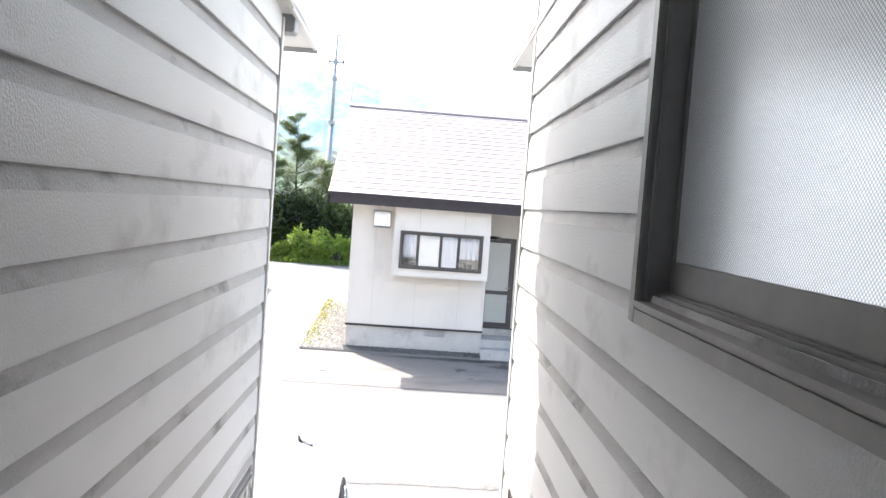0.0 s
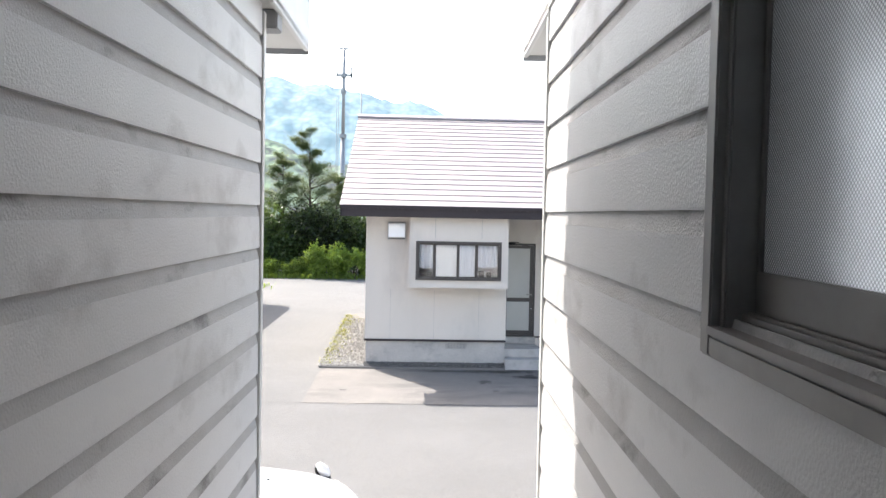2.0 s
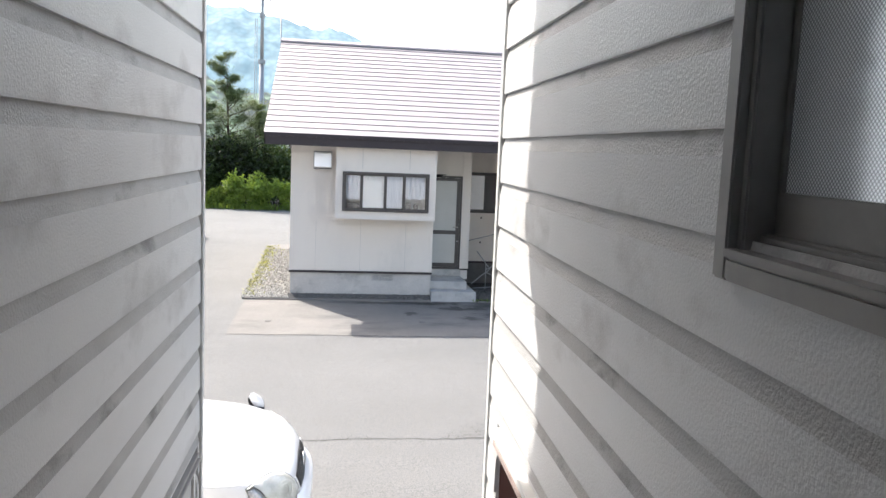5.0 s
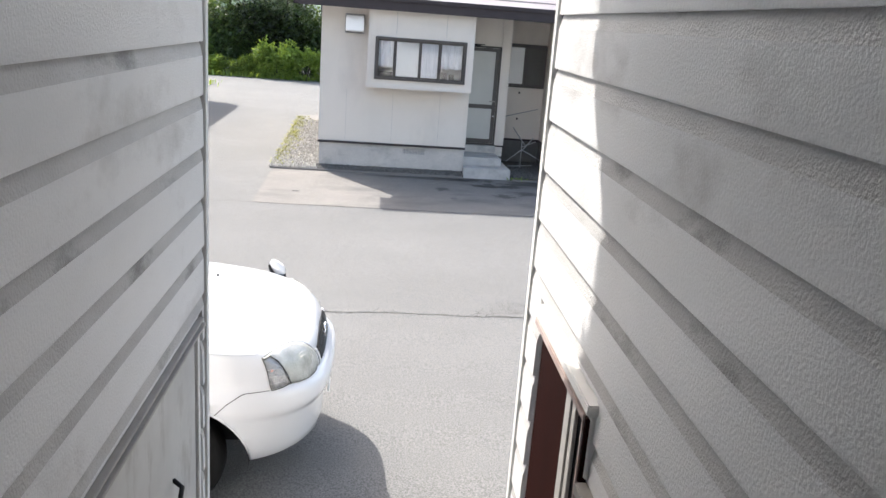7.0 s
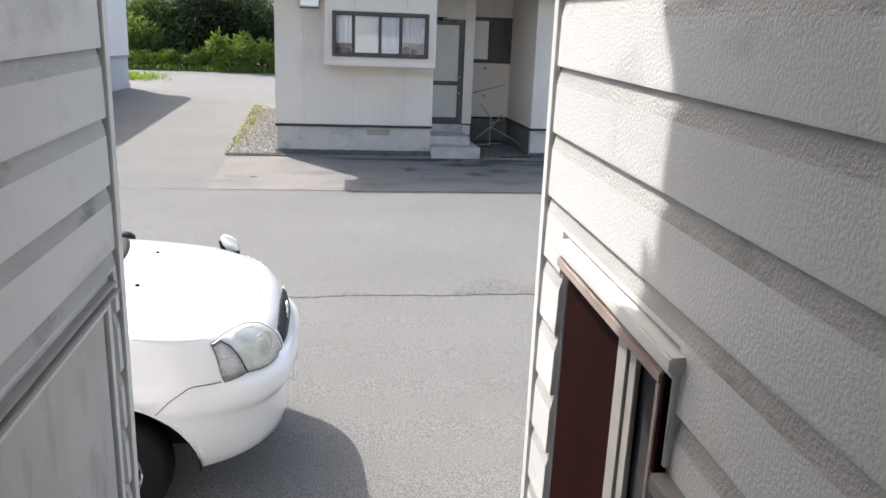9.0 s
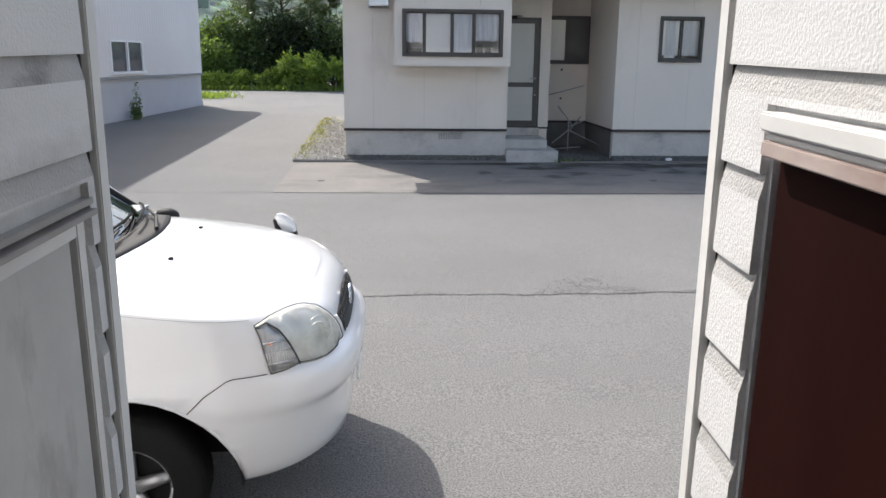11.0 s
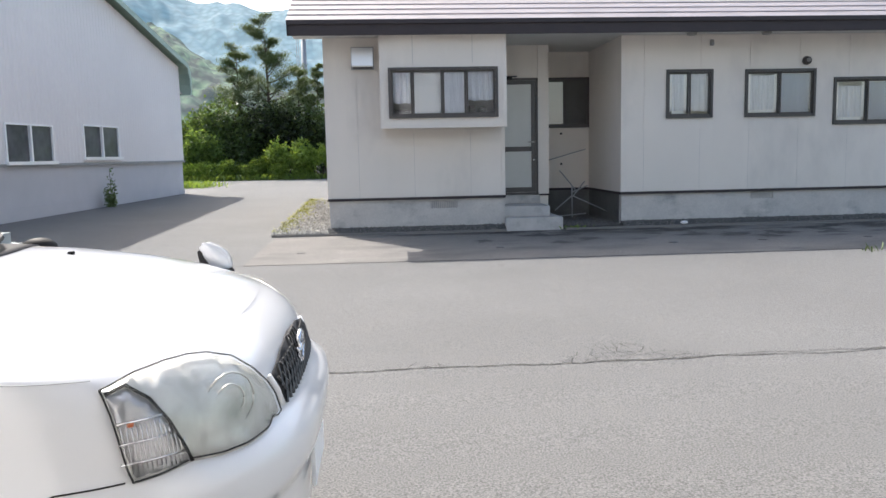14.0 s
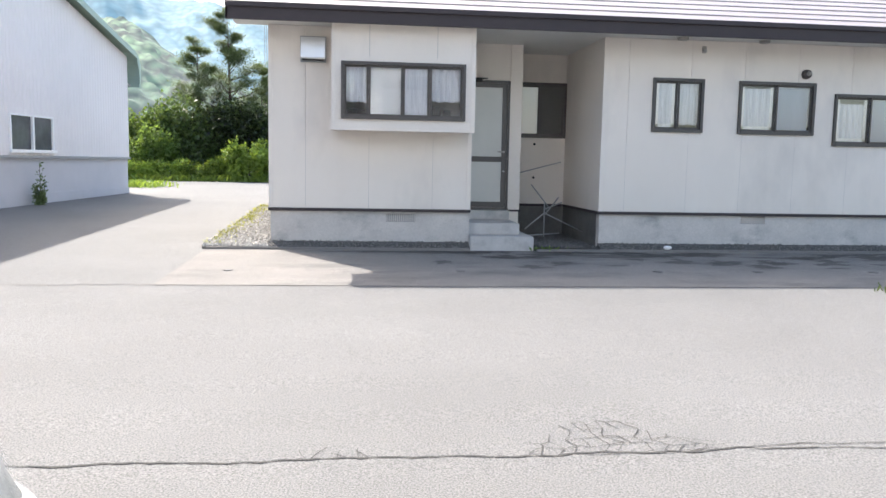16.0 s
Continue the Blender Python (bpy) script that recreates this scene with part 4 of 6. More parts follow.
def back_door():
    x0, x1, z0, z1, y = 0.74, 1.478, 0.525, 2.57, DOORY
    t = thing("door_2", (x0, y, z0), "bronze aluminium back door with obscure glass panes", "door", kind="structure")
    inv = Matrix.Translation(-Vector(t.location))
    def p(nm, rows, m, lab="", bevel=0.004, parent=None):
        bm = boxes(*rows, bevel=bevel)
        bm.transform(inv)
        return part(nm, bm, m, parent or t, lab)
    p("door_frame", [(x0, x0 + 0.04, y - 0.03, y + 0.07, z0, z1), (x1 - 0.04, x1, y - 0.03, y + 0.07, z0, z1), (x0, x1, y - 0.03, y + 0.07, z1 - 0.04, z1), (x0, x1, y - 0.05, y + 0.07, z0, z0 + 0.04)], ALU_DARK, "dark bronze frame")
    leaf = p("door_leaf", [(x0 + 0.045, x0 + 0.12, y - 0.02, y + 0.02, z0 + 0.045, z1 - 0.045), (x1 - 0.12, x1 - 0.045, y - 0.02, y + 0.02, z0 + 0.045, z1 - 0.045),
                           (x0 + 0.12, x1 - 0.12, y - 0.02, y + 0.02, z1 - 0.11, z1 - 0.045), (x0 + 0.12, x1 - 0.12, y - 0.02, y + 0.02, 1.29, 1.375), (x0 + 0.12, x1 - 0.12, y - 0.02, y + 0.02, z0 + 0.045, z0 + 0.13)], ALU_DARK, "dark bronze door rails")
    p("pane", [(x0 + 0.12, x1 - 0.12, y - 0.004, y + 0.004, 1.375, z1 - 0.11)], PANELGLASS, "pale obscure glass", 0.0, leaf)
    p("panel", [(x0 + 0.12, x1 - 0.12, y - 0.008, y + 0.008, z0 + 0.13, 1.29)], PANELGLASS, "pale lower panel", 0.0, leaf)
    p("door_handle", [(x1 - 0.19, x1 - 0.07, y - 0.075, y - 0.055, 1.44, 1.465), (x1 - 0.09, x1 - 0.07, y - 0.055, y - 0.02, 1.44, 1.465)], ALU, "lever handle", 0.004, leaf)
    bm = bmesh.new()
    bmesh.ops.create_uvsphere(bm, u_segments=10, v_segments=8, radius=0.022)
    bm.transform(Matrix.Translation((x1 - 0.078, y - 0.03, 1.14)) @ Matrix.Identity(4))
    bm.transform(inv)
    part("lock_knob", bm, CHROME, leaf, "round lock", True)
    p("door_closer", [(x0 + 0.06, x0 + 0.28, y - 0.08, y - 0.03, z1 - 0.03, z1 + 0.03)], BLACK, "dark door closer", 0.01)
    p("closer_arm", [(x0 + 0.1, x0 + 0.36, y - 0.1, y - 0.085, z1 + 0.01, z1 + 0.03)], BLACK, "", 0.003)


back_door()
# soffit, fascia, roof
EY, RY, RZ, EZ, RX0, RX1 = 16.79, 22.0, 5.72, 3.29, -2.66, 11.6
hp("soffit", [(HX0, RX1, EY + 0.03, NOOKY + 0.1, 3.135, 3.155), (RX0 + 0.03, HX0, EY + 0.03, FY + 0.1, 3.135, 3.155)], SOFFIT, "white soffit")
fx = hp("fascia", [(RX0, RX1, EY, EY + 0.03, 3.075, EZ), (RX0, RX1, EY - 0.035, EY, EZ - 0.055, EZ + 0.01)], BROWN, "dark brown fascia and gutter", 0.006)
slope = (RZ - EZ) / (RY - EY)
bm = bmesh.new()
prism(bm, [(EY, 3.075), (EY, EZ - 0.02), (RY, RZ - 0.02), (27.3, EZ - 0.02), (27.3, 3.075), (26.8, 3.075), (RY, RZ - 0.25), (EY + 0.5, 3.30)], 'x', RX0, RX0 + 0.028)
hp("barge_board", bm, BROWN, "dark brown barge board")
bm = bmesh.new()
prism(bm, [(FY, 3.12), (FY, 3.45), (RY, RZ - 0.1), (26.6, 3.45), (26.6, 3.12)], 'x', HX0, HX0 + 0.1)
hp("gable_wall", bm, WALL, "pale gable wall")
bm = bmesh.new()
prism(bm, [(FY + 0.1, 3.34), (RY, RZ - 0.24), (RY, RZ - 0.22), (FY + 0.1, 3.36)], 'x', RX0 + 0.03, HX0)
hp("rake_soffit", bm, SOFFIT, "white sloping soffit")
bm = bmesh.new()
prism(bm, [(EY, EZ - 0.01), (EY, EZ), (RY, RZ), (27.3, EZ), (27.3, EZ - 0.05), (RY, RZ - 0.06)], 'x', RX0 + 0.028, RX1)
roof_base = hp("roof_deck", bm, ROOF, "brown metal roof")
n_row = 20
for i in range(n_row):
    a, b = i / n_row, (i + 1) / n_row
    y0, y1, z0, z1 = EY - 0.012 + (RY - EY) * a, EY + (RY - EY) * b, EZ + (RZ - EZ) * a, EZ + (RZ - EZ) * b
    bm = bmesh.new()
    prism(bm, [(y0, z0 + 0.002), (y0, z0 + 0.015), (y0 + 0.008, z0 + 0.021), (y1 + 0.02, z1 + 0.012), (y1 + 0.02, z1 + 0.004)], 'x', RX0 - 0.01, RX1)
    hp("roof_sheet", bm, ROOF, parent=roof_base)
bm = bmesh.new()
prism(bm, [(RY - 0.16, RZ - 0.04), (RY - 0.15, RZ + 0.0), (RY, RZ + 0.075), (RY + 0.15, RZ + 0.0), (RY + 0.16, RZ - 0.04)], 'x', RX0 - 0.02, RX1)
hp("ridge_cap", bm, ROOF, "dark ridge cap")
# bare eave lamps, hood, round vent and sensor on the wall
for x in (3.75, 5.0, 7.75):
    bm = bmesh.new()
    bmesh.ops.create_cone(bm, cap_ends=True, segments=14, radius1=0.075, radius2=0.085, depth=0.035)
    bm.transform(Matrix.Translation((x, FY - 0.2, 3.115)))
    hp("soffit_vent", bm, ALU, "small round soffit vent")


def range_hood():
    t = thing("range_hood_vent", (-1.727, FY, 2.63), "square stainless exhaust hood on the pale wall", "vent hood")
    bm = bmesh.new()
    prism(bm, [(0, 0.06), (0, 0.345), (-0.13, 0.33), (-0.17, 0.05), (-0.16, 0.03)], 'x', 0.0, 0.335)
    part("hood", bm, mat("brushed_steel", (0.62, 0.63, 0.64), 0.3, metal=0.8), t, "bright steel hood")
    part("frame", boxes((-0.012, 0.347, -0.03, -0.001, 0.0, 0.357), bevel=0.004), GREYPIPE, t)
    part("grille", boxes((0.02, 0.315, -0.15, -0.03, 0.02, 0.05)), BLACK, t)


range_hood()


def round_vent():
    t = thing("round_vent", (5.79, FY, 2.69), "round dark exhaust cap on the wall", "vent")
    bm = bmesh.new()
    bmesh.ops.create_cone(bm, cap_ends=True, segments=20, radius1=0.075, radius2=0.06, depth=0.07)
    bm.transform(Matrix.Translation((0, -0.035, 0)) @ Matrix.Rotation(radians(90), 4, 'X'))
    part("cap", bm, ALU_DARK, t, "", True)
    bm = bmesh.new()
    bmesh.ops.create_cone(bm, cap_ends=True, segments=16, radius1=0.035, radius2=0.03, depth=0.03)
    bm.transform(Matrix.Translation((0.005, -0.08, 0.005)) @ Matrix.Rotation(radians(90), 4, 'X'))
    part("nozzle", bm, ALU, t, "pale centre", True)


round_vent()
t = thing("wall_outlet", (4.13, FY, 2.95), "small grey outdoor sensor fixed to the wall", "sensor")
part("plate", boxes((0, 0.07, -0.02, 0, 0, 0.1), bevel=0.006), ALU, t)
part("head", boxes((0.012, 0.058, -0.07, -0.02, 0.005, 0.05), bevel=0.01), GREYPIPE, t)

# steps before the door
t = thing("door_steps", (0.7, 17.33, 0), "two pale concrete steps up to the back door", "steps")
part("lower_step", boxes((0.0, 0.95, 0.0, 1.2, -0.1, 0.205), bevel=0.012), STEP, t)
part("upper_step", boxes((0.0, 0.80, 0.33, 1.225, 0.206, 0.375), bevel=0.012), STEP, t)
part("threshold", boxes((0.02, 0.79, 1.12, 1.225, 0.376, 0.52), bevel=0.006), CONCRETE, t)

# ---- edging, gravel ----
tagged(part("kerb_edging", boxes((-3.04, 0.69, 17.25, 17.31, -0.06, 0.035), (1.68, 11.5, 17.22, 17.28, -0.06, 0.035), bevel=0.008), GRAVEL), "low concrete edging along the gravel strip", "kerb", kind="structure")
bm = bmesh.new()
for a, b in ((-2.2, 0.70), (NOOK1, 11.4)):
    prism(bm, [(17.28, -0.05), (17.28, 0.02), (17.38, 0.07), (FY + 0.02, 0.105), (FY + 0.02, -0.05)], 'x', a, b)
prism(bm, [(17.28, -0.05), (17.28, 0.02), (17.5, 0.05), (NOOKY + 0.02, 0.06), (NOOKY + 0.02, -0.05)], 'x', 1.66, NOOK1)
tagged(part("gravel_strip", bm, GRAVEL_DARK), "dark gravel strip against the plinth", "gravel", kind="structure")
bm = bmesh.new()
prism(bm, [(-3.09, 17.31), (HX0, 17.31), (HX0, 26), (-3.2, 26)], 'z', 0.0, 0.03)
for v in bm.verts:
    v.co.z += ground_z(v.co.y) + (0.012 if v.co.z > 0.01 else -0.05)
tagged(part("gravel_bed", bm, GRAVEL), "pale gravel bed beside the house", "gravel", kind="structure")


def scatter_stones(name, n, area, size, label, seed, material=PEBBLE):
    rnd = random.Random(seed)
    verts, faces = [], []
    shape = [(1, 0, 0), (-1, 0, 0), (0, 1, 0), (0, -1, 0), (0, 0, 1), (0, 0, -1)]
    tris = [(0, 2, 4), (2, 1, 4), (1, 3, 4), (3, 0, 4), (2, 0, 5), (1, 2, 5), (3, 1, 5), (0, 3, 5)]
    for _ in range(n):
        x, y, z = area(rnd)
        s = size * rnd.uniform(0.5, 1.4)
        r = Euler((rnd.uniform(0, 3), rnd.uniform(0, 3), rnd.uniform(0, 6))).to_matrix()
        k = len(verts)
        for p in shape:
            q = r @ Vector((p[0] * s * rnd.uniform(0.7, 1.2), p[1] * s * rnd.uniform(0.6, 1.1), p[2] * s * 0.7))
            verts.append((x + q.x, y + q.y, z + q.z))
        faces += [(a + k, b + k, c + k) for a, b, c in tris]
    me = bpy.data.meshes.new(name)
    me.from_pydata(verts, [], faces)
    me.materials.append(material)
    tagged(new(name, me), label, "gravel", kind="stuff")


scatter_stones("pebbles", 5200, lambda r: (lambda y: (r.uniform(-3.1, HX0 - 0.01), y, ground_z(y) + 0.045))(17.33 + 7.5 * r.random() ** 1.6), 0.028, "pale mixed pebbles beside the house wall", 5)
scatter_stones("strip_pebbles", 3200, lambda r: (lambda x, y: (x, y, 0.02 + (y - 17.28) * 0.45))(r.choice((r.uniform(-2.2, 0.7), r.uniform(2.66, 11), r.uniform(2.66, 11))), r.uniform(17.29, 17.48)), 0.016, "small dark stones along the plinth", 6, DARK_STONE)
scatter_stones("nook_pebbles", 1400, lambda r: (r.uniform(1.7, 2.64), r.uniform(17.3, 19.4), 0.055), 0.018, "small stones in the entrance nook", 7, DARK_STONE)


# ---- foliage ----
def leaves(n, place, size, seed, long=1.6, droop=0.0):
    """A mesh of many small folded leaves; place(rnd) gives a point and an outward way."""
    rnd = random.Random(seed)
    verts, faces = [], []
    for _ in range(n):
        p, out = place(rnd)
        s = size * rnd.uniform(0.55, 1.3)
        d = (Vector(out) + Vector((rnd.gauss(0, 0.7), rnd.gauss(0, 0.7), rnd.gauss(0, 0.6) - droop))).normalized()
        a = d.cross(Vector((rnd.gauss(0, 1), rnd.gauss(0, 1), rnd.gauss(0, 1)))).normalized()
        p = Vector(p)
        k = len(verts)
        verts += [tuple(p), tuple(p + d * s * long * 0.5 + a * s * 0.5), tuple(p + d * s * long), tuple(p + d * s * long * 0.5 - a * s * 0.5)]
        faces.append((k, k + 1, k + 2, k + 3))
    me = bpy.data.meshes.new("leaves")
    me.from_pydata(verts, [], faces)
    return me


def blobs(centres):
    """Points on and in a cluster of uneven clumps."""
    total = [c[3] ** 2 for c in centres]
    def place(rnd):
        c = rnd.choices(centres, total)[0]
        v = Vector((rnd.gauss(0, 1), rnd.gauss(0, 1), rnd.gauss(0, 1))).normalized()
        r = c[3] * (rnd.random() ** 0.35)
        return (c[0] + v.x * r, c[1] + v.y * r, c[2] + v.z * r * c[4]), v
    return place


def leafy(name, mesh, material, label, category, at=(0, 0, 0), trunk=None, kind="", group=""):
    mesh.materials.append(material)
    t = thing(name, at, label, category, group, kind)
    part("crown", mesh, None, t)
    if trunk:
        part("trunk", trunk, BARK, t, "", True)
    return t


def shrub(name, x, y, w, h, seed, material, label, n, size, category="shrub"):
    rnd = random.Random(seed)
    z0 = ground_z(y)
    cs = []
    for _ in range(int(7 + w * (11 if category == "bush" else 5))):
        r = (rnd.uniform(0.10, 0.24) if category == "bush" else rnd.uniform(0.16, 0.34)) * h
        u = rnd.uniform(-0.5, 0.5)
        cs.append((u * w, rnd.uniform(-0.35, 0.35), rnd.uniform(0.12, (0.95 if category == "bush" else 0.80) - 0.45 * abs(u)) * h, r, rnd.uniform(0.7, 1.1)))
    for _ in range(int(9 * w) if category == "bush" else 10):
        u, top = rnd.uniform(-0.48, 0.48), rnd.uniform(0.75, 1.10) * h * (1 if category == "bush" else 0.9)
        for k in range(5):
            cs.append((u * w + 0.05 * k * rnd.uniform(-1, 1), rnd.uniform(-0.4, 0.1), top * (0.62 + 0.095 * k), (0.11 - 0.016 * k) * (1 if category == "bush" else 2.2), 1.5))
    bm = bmesh.new()
    for _ in range(5):
        a = rnd.uniform(-0.3, 0.3) * w
        tube(bm, [(a * 0.3, 0, -0.05), (a * 0.6, 0.05, h * 0.3), (a, rnd.uniform(-0.1, 0.1), h * 0.62)], 0.035 * h / 2, 6, 0.008)
    return leafy(name, leaves(n, blobs(cs), size, seed), material, label, category, (x, y, z0), bm)


def pine(x, y, h, seed, spread=1.0, bare=0.35):
    rnd = random.Random(seed)
    z0 = ground_z(y)
    t = thing("pine_tree", (x, y, z0), "tall thin pine with layered dark green boughs", "tree", "pines behind the hedge")
    bm = bmesh.new()
    bend = [(0.10 * math.sin(3 * k / 8 + seed) * h * 0.12, 0.03 * h * math.sin(k + seed) * 0.3, h * k / 8) for k in range(9)]
    tube(bm, bend, 0.017 * h, 8, 0.01)
    part("trunk", bm, BARK, t, "", True)
    limb = bmesh.new()
    cs = []
    for i in range(30):
        f = bare + (0.98 - bare) * i / 29 + rnd.uniform(-0.02, 0.02)
        ang = rnd.uniform(0, 6.28)
        L = spread * h * (0.20 * (1.05 - f) + 0.05) * rnd.uniform(0.6, 1.35)
        b = Vector(bend[min(8, int(f * 8))]).lerp(Vector(bend[min(8, int(f * 8) + 1)]), f * 8 % 1)
        tip = b + Vector((math.cos(ang) * L, math.sin(ang) * L, 0.38 * L + 0.1))
        tube(limb, [b, (b + tip) / 2 + Vector((0, 0, -0.05 * L)), tip], 0.02 + 0.003 * h * (1 - f), 5, 0.008)
        for k in (0.45, 0.7, 0.9, 1.05):
            q = b.lerp(tip, k)
            cs.append((q.x + rnd.uniform(-.1, .1), q.y + rnd.uniform(-.1, .1), q.z + 0.07, L * rnd.uniform(0.12, 0.22) + 0.05, 0.5))
    part("limbs", limb, BARK, t, "", True)
    verts, faces = [], []
    for cx, cy, cz, r, _ in cs:
        for _k in range(int(110 + 150 * r)):
            a, up = rnd.uniform(0, 6.28), rnd.uniform(-0.25, 0.95)
            dv = Vector((math.cos(a), math.sin(a), up)).normalized()
            o = Vector((cx, cy, cz)) + Vector((rnd.gauss(0, 1), rnd.gauss(0, 1), 0.45 * rnd.gauss(0, 1))) * r * 0.95
            s, w = rnd.uniform(0.10, 0.26), Vector((-dv.y, dv.x, rnd.uniform(-0.5, 0.5))).normalized() * 0.013
            k = len(verts)
            verts += [o - w, o + w, o + dv * s + w * 0.3, o + dv * s - w * 0.3]
            faces.append((k, k + 1, k + 2, k + 3))
    me = bpy.data.meshes.new("needles")
    me.from_pydata(verts, [], faces)
    me.materials.append(NEEDLE)
    part("needles", me, None, t)
    return t


pine(-6.6, 43.5, 7.1, 1, 1.15, 0.34)
pine(-8.0, 44, 5.9, 2, 1.0, 0.2)
pine(-4.4, 46, 5.2, 3, 0.7, 0.12)
pine(-5.3, 45, 5.0, 4, 0.7, 0.15)
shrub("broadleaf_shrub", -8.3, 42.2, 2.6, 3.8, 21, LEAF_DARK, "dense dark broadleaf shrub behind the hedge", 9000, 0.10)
shrub("broadleaf_shrub", -6.1, 42.6, 2.6, 3.6, 22, LEAF_DARK, "dark tangled shrub behind the hedge", 9000, 0.10)
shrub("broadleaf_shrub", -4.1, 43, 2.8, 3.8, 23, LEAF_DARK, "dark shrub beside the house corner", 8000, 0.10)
shrub("broadleaf_shrub", -10.3, 42.4, 2.6, 3.2, 24, LEAF, "sunlit green shrub behind the yard", 8000, 0.10)
shrub("broadleaf_shrub", -9.3, 40.9, 1.6, 2.3, 25, LEAF, "light green young shrub", 4500, 0.09)
shrub("broadleaf_shrub", -12.6, 43, 3.0, 3.6, 26, LEAF, "green shrub behind the shed", 6000, 0.10)
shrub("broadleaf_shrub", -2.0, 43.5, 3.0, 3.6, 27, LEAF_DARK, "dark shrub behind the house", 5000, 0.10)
for i, (x, w, h) in enumerate(((-4.0, 1.9, 1.35), (-5.2, 1.7, 1.65), (-6.4, 1.5, 0.95))):
    shrub("hedge_bush", x, 39.6 + 0.2 * i, w, h, 31 + i, LEAF_LIME, "bright lime green bushy weeds in full sun", 5200, 0.085, "bush")
for i, x in enumerate((-7.4, -8.5, -9.6, -10.7, -11.8)):
    shrub("low_hedge", x, 39.9, 1.5, 0.75, 41 + i, LEAF_LIME, "low strip of bright green weeds", 2600, 0.07, "bush")


def weeds(name, n, area, h, seed, material, label):
    rnd = random.Random(seed)
    verts, faces = [], []
    for _ in range(n):
        x, y = area(rnd)
        z, a, s = ground_z(y), rnd.uniform(0, 6.28), h * rnd.uniform(0.4, 1.2)
        dx, dy = math.cos(a), math.sin(a)
        w = 0.18 * s
        k = len(verts)
        verts += [(x - dy * w * .4, y + dx * w * .4, z), (x + dy * w * .4, y - dx * w * .4, z), (x + dx * s * .5 + dy * w, y + dy * s * .5 - dx * w, z + s * .7), (x + dx * s * .9, y + dy * s * .9, z + s)]
        faces.append((k, k + 1, k + 2, k + 3))
    me = bpy.data.meshes.new(name)
    me.from_pydata(verts, [], faces)
    me.materials.append(material)
    tagged(new(name, me), label, "weeds", kind="stuff")


weeds("edge_weeds", 1500, lambda r: (lambda y: (-3.08 - 0.012 * (y - 17) + abs(r.gauss(0, 0.17)), y))(r.uniform(17.4, 25.5)), 0.085, 51, LEAF_MOSS, "yellow-green moss and weeds along the gravel")
weeds("yard_weeds", 500, lambda r: (r.gauss(-8.3, 0.45), r.gauss(34.4, 0.5)), 0.22, 52, LEAF_LIME, "tuft of weeds in the yard beyond the shed")
weeds("step_weeds", 120, lambda r: (r.gauss(1.85, 0.10), r.gauss(17.3, 0.04)), 0.07, 53, LEAF, "small weeds beside the steps")
weeds("joint_weeds", 9, lambda r: (r.gauss(4.8, 0.08), r.gauss(13.95, 0.03)), 0.11, 55, NEEDLE, "pale dry weed tuft in the asphalt joint")
weeds("far_grass", 2500, lambda r: (r.uniform(-14, 2), r.uniform(39.0, 40.4)), 0.25, 54, LEAF_LIME, "ragged grass verge at the yard edge")


# ---- hills, pole ----
def ridge(name, knots, r0, r1, seed, material, label):
    """A long wooded mountain side round the yard: knots give its height in degrees by compass angle."""
    verts, faces = [], []
    angles = [a * 0.25 for a in range(-300, 301)]
    depth = 52
    big = r1 / 420
    rough = 1.0 if r1 < 500 else 0.32
    for a in angles:
        k = max(i for i in range(len(knots) - 1) if knots[i][0] <= a)
        f = (a - knots[k][0]) / (knots[k + 1][0] - knots[k][0])
        f = f * f * (3 - 2 * f)
        deg = knots[k][1] + (knots[k + 1][1] - knots[k][1]) * f
        top = (r1 * math.tan(radians(deg))) * (1 + 0.05 * noise.noise(Vector((a * 0.35, seed, 0))) + 0.02 * noise.noise(Vector((a * 1.7, seed, 2))))
        for j in range(depth + 1):
            v = j / depth
            r = r0 + (r1 - r0) * v
            fold = (1.0 if rough == 1.0 else 0.4) * 0.13 * noise.noise(Vector((a * 0.22, v * 3, seed))) + 0.05 * noise.noise(Vector((a * 0.9, v * 9, seed)))
            x, y = r * math.sin(radians(a)), r * math.cos(radians(a))
            crown = rough * 2.6 * big * noise.noise(Vector((x * 0.17 / big, y * 0.13 / big, seed))) + rough * 1.3 * big * noise.noise(Vector((x * 0.4 / big, y * 0.3 / big, seed + 5)))
            verts.append((x, y, top * (v ** 0.85 + fold * math.sin(math.pi * v)) + crown))
    n = depth + 1
    for i in range(len(angles) - 1):
        for j in range(depth):
            p = i * n + j
            faces.append((p, p + n, p + n + 1, p + 1))
    me = bpy.data.meshes.new(name)
    me.from_pydata(verts, [], faces)
    me.materials.append(material)
    for p in me.polygons:
        p.use_smooth = True
    return tagged(new(name, me), label, "mountain", kind="structure")


ridge("backdrop_near", [(-76, 9), (-40, 10), (-26, 10.5), (-15, 8.8), (-10, 6.0), (-6, 4.6), (2, 3.6), (14, 3.0), (40, 5), (76, 6)], 230, 420, 3.0, HILL, "green forested hillside with light haze put into its material")
ridge("backdrop_far", [(-76, 11), (-40, 10), (-27, 11.5), (-17, 13.2), (-12, 10.4), (-7, 9.9), (0, 9.0), (4, 7.6), (10, 6.2), (24, 5.5), (76, 7)], 520, 950, 9.0, HILL_FAR, "mountain ridge with blue haze painted in")


